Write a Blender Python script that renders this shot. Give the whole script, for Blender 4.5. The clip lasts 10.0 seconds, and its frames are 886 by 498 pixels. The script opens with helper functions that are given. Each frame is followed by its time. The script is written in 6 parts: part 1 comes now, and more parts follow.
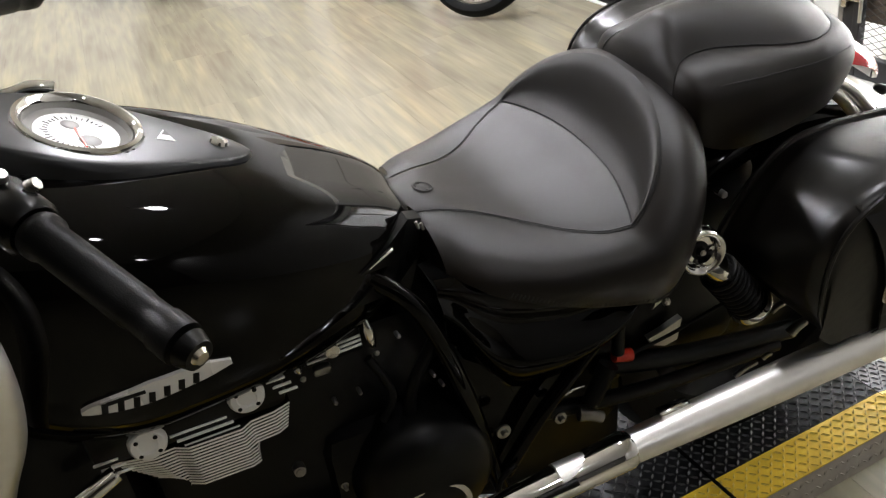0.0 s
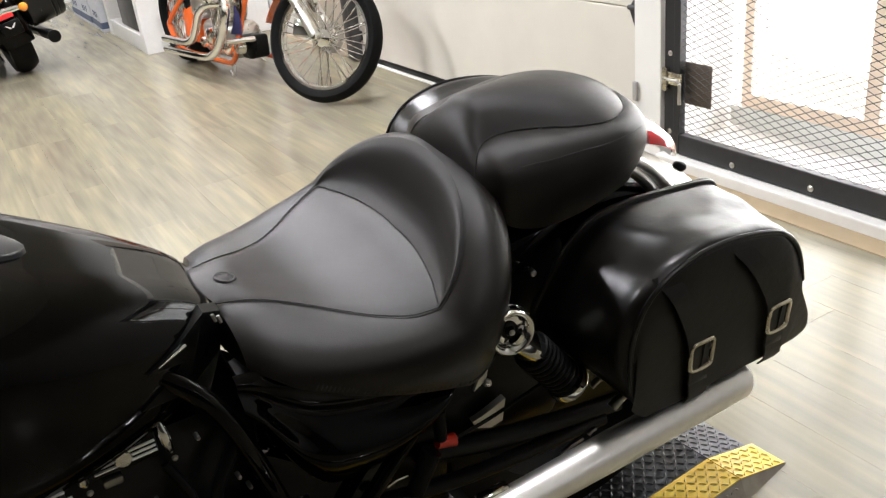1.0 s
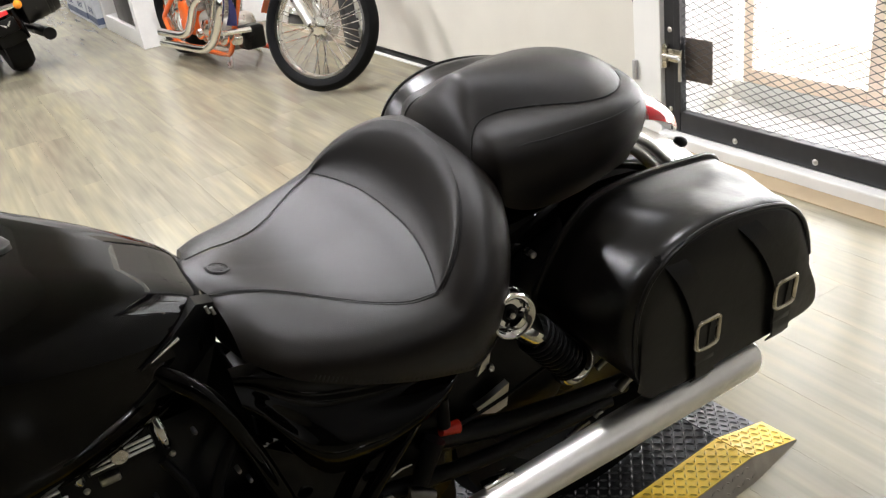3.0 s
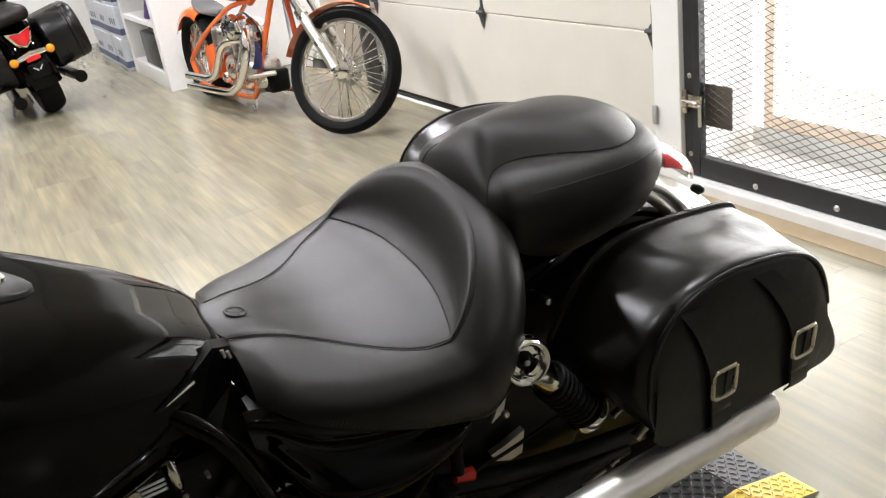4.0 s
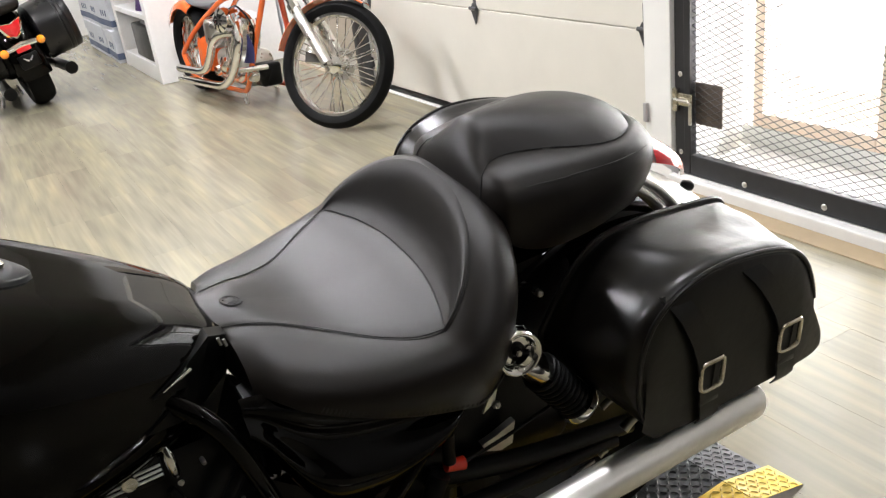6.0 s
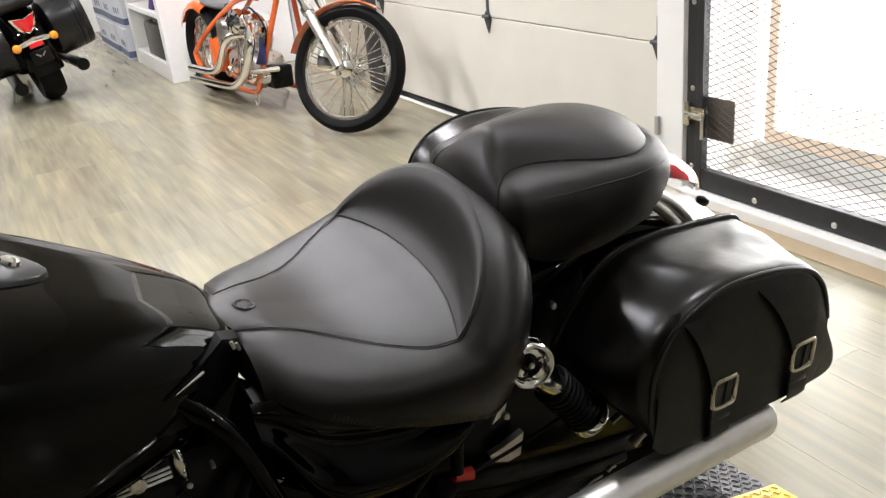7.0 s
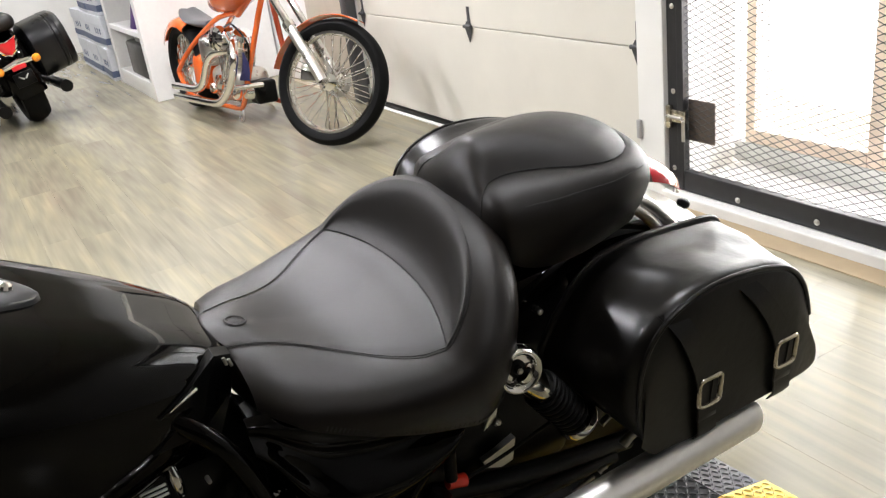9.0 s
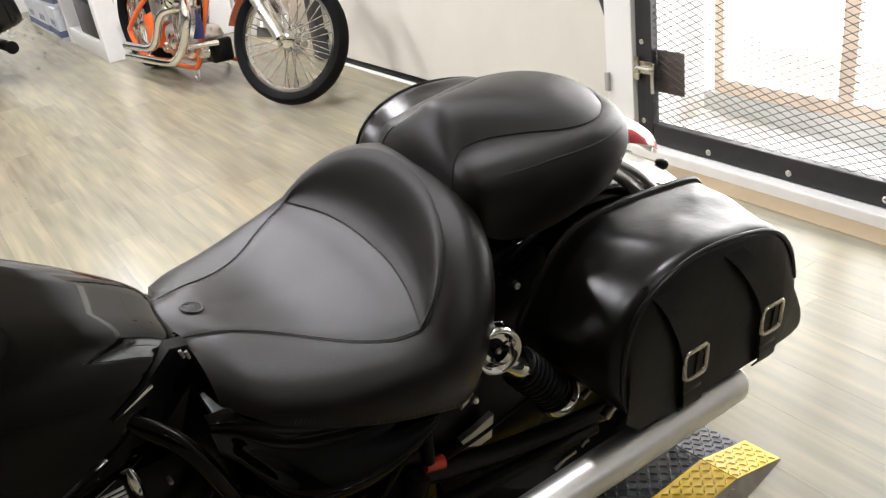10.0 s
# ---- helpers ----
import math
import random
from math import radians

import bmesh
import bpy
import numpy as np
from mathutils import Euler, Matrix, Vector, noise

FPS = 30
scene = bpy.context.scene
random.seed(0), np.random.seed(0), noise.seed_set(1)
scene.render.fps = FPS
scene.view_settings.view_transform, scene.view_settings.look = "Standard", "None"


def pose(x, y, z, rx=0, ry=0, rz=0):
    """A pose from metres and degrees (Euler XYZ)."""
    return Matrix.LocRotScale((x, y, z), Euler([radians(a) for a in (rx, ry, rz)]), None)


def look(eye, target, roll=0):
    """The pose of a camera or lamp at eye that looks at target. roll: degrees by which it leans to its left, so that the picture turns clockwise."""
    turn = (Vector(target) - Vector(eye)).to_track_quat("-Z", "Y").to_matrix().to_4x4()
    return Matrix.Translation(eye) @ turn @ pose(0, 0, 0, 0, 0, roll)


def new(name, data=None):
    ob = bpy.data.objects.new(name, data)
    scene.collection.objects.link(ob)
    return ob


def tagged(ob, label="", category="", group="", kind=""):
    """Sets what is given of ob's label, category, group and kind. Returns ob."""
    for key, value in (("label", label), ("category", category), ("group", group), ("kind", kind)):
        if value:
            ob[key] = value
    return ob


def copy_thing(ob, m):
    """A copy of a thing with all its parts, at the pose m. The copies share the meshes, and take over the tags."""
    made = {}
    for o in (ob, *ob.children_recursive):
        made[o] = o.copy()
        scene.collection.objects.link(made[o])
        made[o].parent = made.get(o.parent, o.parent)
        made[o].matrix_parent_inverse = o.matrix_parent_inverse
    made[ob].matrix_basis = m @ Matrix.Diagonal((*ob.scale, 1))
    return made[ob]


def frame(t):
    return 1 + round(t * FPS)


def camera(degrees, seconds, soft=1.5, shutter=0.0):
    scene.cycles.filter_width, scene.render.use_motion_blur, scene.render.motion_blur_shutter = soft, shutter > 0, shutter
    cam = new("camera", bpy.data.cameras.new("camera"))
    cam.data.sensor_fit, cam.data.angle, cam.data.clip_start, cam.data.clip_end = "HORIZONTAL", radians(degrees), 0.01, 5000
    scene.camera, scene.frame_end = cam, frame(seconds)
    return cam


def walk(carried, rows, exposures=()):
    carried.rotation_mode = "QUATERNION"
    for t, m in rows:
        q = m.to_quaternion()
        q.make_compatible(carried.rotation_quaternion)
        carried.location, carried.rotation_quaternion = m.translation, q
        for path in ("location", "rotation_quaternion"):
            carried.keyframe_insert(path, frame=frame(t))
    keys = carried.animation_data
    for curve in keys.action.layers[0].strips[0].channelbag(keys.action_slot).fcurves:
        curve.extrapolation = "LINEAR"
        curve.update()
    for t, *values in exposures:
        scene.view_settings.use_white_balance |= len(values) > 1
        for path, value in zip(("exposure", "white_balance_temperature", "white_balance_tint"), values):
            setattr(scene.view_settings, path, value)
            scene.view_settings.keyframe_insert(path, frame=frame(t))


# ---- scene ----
cam = camera(54.7, 10.0, soft=1.3)
PATH = [
    (0, (-0.321, -1.027, 1.253), (0.219, 0.622, 0.258), -9.0),
    (0.2, (-0.303, -1.033, 1.245), (0.322, 0.602, 0.278), -6.8),
    (0.5, (-0.269, -1.039, 1.243), (0.474, 0.571, 0.318), -5.2),
    (1, (-0.229, -1.04, 1.234), (0.628, 0.548, 0.37), -6.6),
    (1.5, (-0.221, -1.028, 1.231), (0.639, 0.554, 0.359), -6.6),
    (2, (-0.235, -1.014, 1.225), (0.604, 0.561, 0.322), -5.4),
    (2.2, (-0.232, -1.017, 1.223), (0.59, 0.571, 0.326), -5.8),
    (3.3, (-0.207, -1.032, 1.217), (0.639, 0.552, 0.337), -9.0),
    (3.5, (-0.207, -1.035, 1.217), (0.631, 0.565, 0.357), -8.4),
    (4, (-0.204, -1.035, 1.226), (0.62, 0.604, 0.429), -8.5),
    (4.5, (-0.233, -1.039, 1.232), (0.524, 0.627, 0.425), -5.5),
    (5, (-0.223, -1.043, 1.224), (0.551, 0.592, 0.37), -6.7),
    (5.5, (-0.209, -1.048, 1.227), (0.637, 0.562, 0.394), -7.5),
    (5.7, (-0.211, -1.049, 1.227), (0.629, 0.576, 0.419), -8.0),
    (6.8, (-0.232, -1.035, 1.23), (0.617, 0.588, 0.427), -6.0),
    (7, (-0.229, -1.035, 1.232), (0.611, 0.597, 0.438), -6.1),
    (7.5, (-0.229, -1.035, 1.234), (0.612, 0.599, 0.446), -6.7),
    (8, (-0.226, -1.042, 1.23), (0.619, 0.582, 0.426), -6.9),
    (8.5, (-0.226, -1.051, 1.232), (0.62, 0.573, 0.429), -7.0),
    (9, (-0.232, -1.053, 1.241), (0.634, 0.573, 0.463), -7.7),
    (9.5, (-0.278, -1.038, 1.243), (0.589, 0.577, 0.444), -10.8),
    (10, (-0.196, -0.984, 1.237), (0.7, 0.569, 0.352), -8.6),
]
walk(cam, [(t, look(eye, target, roll)) for t, eye, target, roll in PATH])

# ---------------------------------------------------------------- light
world = bpy.data.worlds.new("world")
scene.world = world
world.use_nodes = True
wn, wl = world.node_tree.nodes, world.node_tree.links
sky = wn.new("ShaderNodeTexSky")
sky.sky_type = "NISHITA"
sky.sun_disc = False
sky.sun_elevation, sky.sun_rotation = radians(38), radians(60)
wn["Background"].inputs["Strength"].default_value = 0.15
wl.new(sky.outputs["Color"], wn["Background"].inputs["Color"])

sun_data = bpy.data.lights.new("sun", "SUN")
sun_data.energy, sun_data.angle, sun_data.color = 1.2, radians(8), (1.0, 0.97, 0.92)
sun = new("sun", sun_data)
sun.matrix_world = look((8, 3, 7), (2.6, 0.6, 0.6))

CEIL = 3.3
WALL_X = 2.07


def lamp(x, y, z, watts, size, color=(1.0, 0.995, 1.035)):
    data = bpy.data.lights.new("ceiling_lamp_light", "SPOT")
    data.spot_size, data.spot_blend = radians(152), 0.5
    data.shadow_soft_size, data.energy, data.color = size, watts, color
    ob = new("ceiling_lamp_light", data)
    ob.matrix_world = pose(x, y, z, 0, 0, 0)
    return ob


LAMPS = [(0.9, 0.2), (0.4, -1.8), (1.5, -4.9), (-1.6, 1.8), (0.9, 2.5), (-1.3, 4.3), (1.1, 4.6), (0.9, 7.0), (-1.3, 7.0), (-3.2, 4.3)]
for lx, ly in LAMPS:
    lamp(lx, ly, CEIL - 0.30, 205 if ly > 1 else 60 if ly < -4 else 112 if ly > 0 else 36, 0.08)
# daylight through the caged doorway
door_sky = bpy.data.lights.new("doorway_daylight", "AREA")
door_sky.shape, door_sky.size, door_sky.size_y, door_sky.energy, door_sky.color = "RECTANGLE", 1.45, 1.9, 20, (0.97, 0.98, 1.0)
new("doorway_daylight", door_sky).matrix_world = look((2.60, 0.52, 1.2), (0.0, 0.5, 0.9))

# ---------------------------------------------------------------- materials


def material(name, color, rough=0.5, metal=0.0, scale=40.0, vary=0.12, bump=0.0, bump_scale=200.0, coat=0.0, island=0.0, per_object=0.0, spec=0.5, stain=0.0):
    """Principled surface with tone variation at two scales and fine relief."""
    m = bpy.data.materials.new(name)
    m.use_nodes = True
    n, l = m.node_tree.nodes, m.node_tree.links
    b = n["Principled BSDF"]
    b.inputs["Roughness"].default_value, b.inputs["Metallic"].default_value = rough, metal
    b.inputs["Coat Weight"].default_value = coat
    b.inputs["Coat Roughness"].default_value = 0.04
    b.inputs["Specular IOR Level"].default_value = spec
    co = n.new("ShaderNodeTexCoord")
    big = n.new("ShaderNodeTexNoise")
    big.inputs["Scale"].default_value, big.inputs["Detail"].default_value = scale * 0.12, 3
    small = n.new("ShaderNodeTexNoise")
    small.inputs["Scale"].default_value, small.inputs["Detail"].default_value = scale, 4
    l.new(co.outputs["Object"], big.inputs["Vector"])
    l.new(co.outputs["Object"], small.inputs["Vector"])
    mix = n.new("ShaderNodeMath")
    mix.operation = "ADD"
    l.new(big.outputs["Fac"], mix.inputs[0])
    l.new(small.outputs["Fac"], mix.inputs[1])
    last = mix
    if island or per_object:
        src = n.new("ShaderNodeObjectInfo") if per_object else n.new("ShaderNodeNewGeometry")
        mul = n.new("ShaderNodeMath")
        mul.operation = "MULTIPLY_ADD"
        mul.inputs[1].default_value = per_object or island
        l.new(src.outputs["Random" if per_object else "Random Per Island"], mul.inputs[0])
        l.new(mix.outputs[0], mul.inputs[2])
        last = mul
    ramp = n.new("ShaderNodeMapRange")
    ramp.inputs["From Min"].default_value, ramp.inputs["From Max"].default_value = 0.6, 1.4 + (per_object or island)
    ramp.inputs["To Min"].default_value, ramp.inputs["To Max"].default_value = 1 - vary, 1 + vary
    l.new(last.outputs[0], ramp.inputs["Value"])
    tone = n.new("ShaderNodeVectorMath")
    tone.operation = "SCALE"
    tone.inputs[0].default_value = color[:3]
    l.new(ramp.outputs["Result"], tone.inputs["Scale"])
    l.new(tone.outputs["Vector"], b.inputs["Base Color"])
    rr = n.new("ShaderNodeMapRange")
    rr.inputs["From Min"].default_value, rr.inputs["From Max"].default_value = 0.3, 0.7
    rr.inputs["To Min"].default_value, rr.inputs["To Max"].default_value = max(0.0, rough * 0.8), min(1.0, rough * 1.2)
    l.new(big.outputs["Fac"], rr.inputs["Value"])
    l.new(rr.outputs["Result"], b.inputs["Roughness"])
    if bump:
        grain = n.new("ShaderNodeTexNoise")
        grain.inputs["Scale"].default_value, grain.inputs["Detail"].default_value = bump_scale, 3
        l.new(co.outputs["Object"], grain.inputs["Vector"])
        bp = n.new("ShaderNodeBump")
        bp.inputs["Strength"].default_value, bp.inputs["Distance"].default_value = bump, 0.002
        l.new(grain.outputs["Fac"], bp.inputs["Height"])
        l.new(bp.outputs["Normal"], b.inputs["Normal"])
    return m


def wood_floor(name):
    m = bpy.data.materials.new(name)
    m.use_nodes = True
    n, l = m.node_tree.nodes, m.node_tree.links
    b = n["Principled BSDF"]
    co, info = n.new("ShaderNodeNewGeometry"), n.new("ShaderNodeObjectInfo")
    shift = n.new("ShaderNodeVectorMath")
    shift.operation = "MULTIPLY_ADD"
    shift.inputs[1].default_value = (17.0, 31.0, 5.0)
    l.new(info.outputs["Random"], shift.inputs[0])
    l.new(co.outputs["Position"], shift.inputs[2])

    def streak(sx, sy, detail, source):
        mp_ = n.new("ShaderNodeMapping")
        mp_.inputs["Scale"].default_value = (sx, sy, 1.0)
        l.new(source, mp_.inputs["Vector"])
        t = n.new("ShaderNodeTexNoise")
        t.inputs["Scale"].default_value, t.inputs["Detail"].default_value, t.inputs["Roughness"].default_value = 1.0, detail, 0.6
        l.new(mp_.outputs["Vector"], t.inputs["Vector"])
        return t

    run, own = co.outputs["Position"], shift.outputs["Vector"]
    hue, cloud, grain = streak(20.0, 2.2, 1, run), streak(7.0, 0.9, 1, own), streak(60.0, 3.0, 1, own)
    blend = n.new("ShaderNodeMath")
    blend.operation = "MULTIPLY_ADD"
    blend.inputs[1].default_value = 0.5
    l.new(cloud.outputs["Fac"], blend.inputs[0])
    half_ = n.new("ShaderNodeMath")
    half_.operation = "MULTIPLY"
    half_.inputs[1].default_value = 0.5
    l.new(hue.outputs["Fac"], half_.inputs[0])
    l.new(half_.outputs[0], blend.inputs[2])
    ramp = n.new("ShaderNodeValToRGB")
    e = ramp.color_ramp.elements
    e[0].position, e[0].color = 0.33, (0.206, 0.186, 0.136, 1)
    e[1].position, e[1].color = 0.67, (0.306, 0.274, 0.180, 1)
    mid_tone = e.new(0.5)
    mid_tone.color = (0.252, 0.229, 0.164, 1)
    l.new(blend.outputs[0], ramp.inputs["Fac"])
    val = n.new("ShaderNodeMapRange")
    val.inputs["From Min"].default_value, val.inputs["From Max"].default_value = 0.2, 0.8
    val.inputs["To Min"].default_value, val.inputs["To Max"].default_value = 0.90, 1.10
    l.new(grain.outputs["Fac"], val.inputs["Value"])
    tone = n.new("ShaderNodeMapRange")
    tone.inputs["To Min"].default_value, tone.inputs["To Max"].default_value = 0.94, 1.06
    l.new(info.outputs["Random"], tone.inputs["Value"])
    both_ = n.new("ShaderNodeMath")
    both_.operation = "MULTIPLY"
    l.new(val.outputs["Result"], both_.inputs[0])
    l.new(tone.outputs["Result"], both_.inputs[1])
    mul = n.new("ShaderNodeVectorMath")
    mul.operation = "SCALE"
    l.new(ramp.outputs["Color"], mul.inputs[0])
    l.new(both_.outputs[0], mul.inputs["Scale"])
    l.new(mul.outputs["Vector"], b.inputs["Base Color"])
    rr = n.new("ShaderNodeMapRange")
    rr.inputs["To Min"].default_value, rr.inputs["To Max"].default_value = 0.16, 0.28
    l.new(hue.outputs["Fac"], rr.inputs["Value"])
    l.new(rr.outputs["Result"], b.inputs["Roughness"])
    bp = n.new("ShaderNodeBump")
    bp.inputs["Strength"].default_value, bp.inputs["Distance"].default_value = 0.03, 0.001
    b.inputs["Specular IOR Level"].default_value = 0.32
    l.new(grain.outputs["Fac"], bp.inputs["Height"])
    l.new(bp.outputs["Normal"], b.inputs["Normal"])
    return m


def glass(name, color, rough=0.02, transmission=1.0):
    m = bpy.data.materials.new(name)
    m.use_nodes = True
    b = m.node_tree.nodes["Principled BSDF"]
    b.inputs["Base Color"].default_value = (*color, 1)
    b.inputs["Roughness"].default_value = rough
    b.inputs["Transmission Weight"].default_value = transmission
    b.inputs["IOR"].default_value = 1.45
    return m


def glow(name, color, strength):
    m = bpy.data.materials.new(name)
    m.use_nodes = True
    b = m.node_tree.nodes["Principled BSDF"]
    b.inputs["Emission Color"].default_value = (*color, 1)
    b.inputs["Emission Strength"].default_value = strength
    return m


PAINT = material("black_gloss_paint", (0.0014, 0.0012, 0.001), 0.03, vary=0.05, spec=0.16)
SATIN = material("satin_black_metal", (0.008, 0.0085, 0.010), 0.30, spec=0.5)
BLACKM = material("black_engine_enamel", (0.0016, 0.0016, 0.0016), 0.32, spec=0.2, bump=0.1, bump_scale=500)
SEAT = material("seat_vinyl", (0.0085, 0.0064, 0.0054), 0.38, vary=0.38, scale=10, spec=0.36, bump=0.2, bump_scale=900)
BADGE = material("embossed_badge_vinyl", (0.0075, 0.0058, 0.005), 0.42, spec=0.36, bump=0.3, bump_scale=700)
STITCH = material("dark_thread", (0.016, 0.015, 0.015), 0.7)
SILVER = material("silver_badge_enamel", (0.80, 0.79, 0.76), 0.28, metal=0.25, vary=0.05)
LEATHER = material("bag_leather", (0.0032, 0.0025, 0.002), 0.32, spec=0.40, vary=0.25, scale=25, bump=0.9, bump_scale=22)
# the bag leather again, darker and duller to shade the front by colour
LEATHER_DIM = material("bag_leather_shaded", (0.0024, 0.0018, 0.0013), 0.40, spec=0.28, vary=0.25, scale=25, bump=0.3, bump_scale=45)
CHROME = material("chrome", (0.83, 0.82, 0.80), 0.05, metal=1.0, vary=0.03)
MUFFLER = material("muffler_chrome", (0.95, 0.93, 0.90), 0.36, metal=1.0, vary=0.05, scale=60)
STEEL = material("brushed_steel", (0.62, 0.60, 0.56), 0.3, metal=1.0, vary=0.1, scale=120)
FIN = material("machined_fin_edge", (0.88, 0.87, 0.84), 0.40, metal=0.1, vary=0.12, scale=90)
BRASSY = material("nickel_buckle", (0.60, 0.55, 0.45), 0.25, metal=1.0, vary=0.15, scale=90)
RUBBER = material("grip_rubber", (0.0035, 0.0035, 0.0035), 0.42, spec=0.13, bump=0.2, bump_scale=700)
TYRE = material("tyre_rubber", (0.005, 0.005, 0.005), 0.6, spec=0.1, bump=0.2, bump_scale=300, vary=0.2)
ORANGE = material("orange_paint", (0.72, 0.13, 0.025), 0.12, coat=0.8, vary=0.06)
# the same orange made darker and redder, for the tube in shade
ORANGE_SHADE = material("orange_paint_shaded", (0.55, 0.075, 0.03), 0.2, coat=0.5, vary=0.08)
WHITE = material("white_wall_paint", (0.80, 0.79, 0.76), 0.55, vary=0.04, scale=8, bump=0.08, bump_scale=120)
CREAM = material("garage_door_enamel", (0.66, 0.63, 0.56), 0.42, vary=0.05, scale=5, bump=0.12, bump_scale=90)
MELAMINE = material("white_shelf_board", (0.78, 0.77, 0.75), 0.35, vary=0.04)
PLASTER = material("ceiling_paint", (0.78, 0.775, 0.77), 0.8, vary=0.05, scale=6)
BOARD = material("box_cardboard_white", (0.66, 0.68, 0.72), 0.7, vary=0.08)
BLUE = material("blue_box_print", (0.10, 0.13, 0.22), 0.6, vary=0.1)
IRON = material("black_cage_steel", (0.025, 0.025, 0.027), 0.45, metal=0.2, vary=0.2, scale=30, bump=0.15)
MESH = material("expanded_mesh_steel", (0.03, 0.03, 0.03), 0.5, metal=0.2)
KERB = material("painted_kerb", (0.78, 0.77, 0.74), 0.6, vary=0.08, scale=12, bump=0.2, bump_scale=60)
JAMB = material("beige_jamb_paint", (0.46, 0.41, 0.33), 0.5, vary=0.08, scale=10)
TAN = material("tan_edge_board", (0.34, 0.26, 0.16), 0.4, vary=0.15, scale=14)
DECK = material("worn_black_tread_plate", (0.022, 0.023, 0.025), 0.40, metal=0.4, vary=0.35, scale=30, bump=0.12, bump_scale=150)
RAMP = material("bare_tread_plate", (0.10, 0.10, 0.105), 0.55, metal=0.3, vary=0.3, scale=30, bump=0.12, bump_scale=150)
RELIEF = material("worn_tread_relief", (0.17, 0.17, 0.175), 0.35, metal=0.5, vary=0.4, scale=40)
YRELIEF = material("worn_yellow_relief", (0.82, 0.64, 0.16), 0.35, vary=0.25, scale=40)
FITTING = material("dull_steel_fitting", (0.34, 0.33, 0.31), 0.35, metal=1.0, vary=0.2, scale=90)
SKIRT = material("scuffed_bare_plate", (0.32, 0.29, 0.25), 0.4, metal=0.5, vary=0.3, scale=30)
YELLOW = material("yellow_safety_paint", (0.78, 0.53, 0.04), 0.38, vary=0.14, scale=30, bump=0.1)
RED = material("red_plastic", (0.55, 0.03, 0.015), 0.3)
REDLENS = material("red_lens", (0.60, 0.012, 0.018), 0.08, coat=1.0)
AMBER = material("amber_lens", (0.80, 0.27, 0.02), 0.1, coat=1.0)
DIAL = material("pale_dial_face", (0.80, 0.80, 0.78), 0.4)
DARKDIAL = material("dial_ring_grey", (0.24, 0.23, 0.22), 0.35)
GLASS = glass("gauge_glass", (1, 1, 1))
LAMPGLOW = glow("lamp_lens", (1.0, 0.95, 0.86), 14)
NAVY = material("navy_cloth", (0.018, 0.018, 0.085), 0.8, vary=0.2)
TAPE = material("grey_seat_leather", (0.09, 0.09, 0.095), 0.4)
PURPLE = material("purple_cloth", (0.06, 0.02, 0.13), 0.7)
BLACKPL = material("black_plastic_case", (0.02, 0.02, 0.02), 0.4, vary=0.2)
TRIM = material("orange_door_wood", (0.93, 0.77, 0.63), 0.5, vary=0.12, scale=14)
PINK = material("pale_pink_sign", (0.55, 0.30, 0.30), 0.5)
PLATE = material("brown_lock_plate", (0.13, 0.10, 0.08), 0.5, vary=0.2, scale=60)
GREYBOX = material("grey_sensor_plastic", (0.36, 0.35, 0.34), 0.5)
CASE = material("black_case_lacquer", (0.004, 0.004, 0.0045), 0.3, spec=0.4)
DARK = material("dark_shadow_grey_plastic", (0.05, 0.05, 0.052), 0.5)
# for walls out of view; dark to cut bounce and reflections
DARK_WALL = material("unseen_wall_dark", (0.07, 0.065, 0.06), 0.6, vary=0.08, scale=6)
WOOD = wood_floor("vinyl_plank_wood")

# ---------------------------------------------------------------- mesh helpers


def mesh_of(name, bm, mats, smooth=True):
    me = bpy.data.meshes.new(name)
    bm.normal_update()
    if smooth:
        for f in bm.faces:
            f.smooth = True
    bm.to_mesh(me)
    bm.free()
    for m in mats if isinstance(mats, (list, tuple)) else [mats]:
        me.materials.append(m)
    return me


def part(name, bm, mat, parent=None, label="", smooth=True, sharp=40):
    """Links a bmesh as one mesh object under a thing or a part."""
    me = mesh_of(name, bm, mat, smooth)
    if smooth and sharp:
        me.set_sharp_from_angle(angle=radians(sharp))
    ob = new(name, me)
    if parent is not None:
        ob.parent = parent
    if label:
        tagged(ob, label)
    return ob


def thing(name, label, category, m=Matrix(), group="", kind=""):
    ob = new(name)
    ob.empty_display_size = 0.1
    ob.matrix_world = m
    return tagged(ob, label, category, group, kind)


def structure(name, bm, mat, label, category, smooth=False):
    return tagged(part(name, bm, mat, None, "", smooth), label, category, "", "structure")


def box(bm, lo, hi, bevel=0.0, m=None, seg=2):
    """A box between two corners, with rounded edges."""
    r = bmesh.ops.create_cube(bm, size=1)
    vs = r["verts"]
    lo, hi = Vector(lo), Vector(hi)
    for v in vs:
        v.co = Vector([(lo[i] + hi[i]) / 2 + v.co[i] * (hi[i] - lo[i]) for i in range(3)])
    if bevel:
        es = list({e for v in vs for e in v.link_edges})
        r = bmesh.ops.bevel(bm, geom=es, offset=bevel, segments=seg, affect="EDGES", profile=0.5)
        vs = list({v for f in r["faces"] for v in f.verts} | {v for v in vs if v.is_valid})
    if m is not None:
        for v in vs:
            v.co = m @ v.co
    return vs


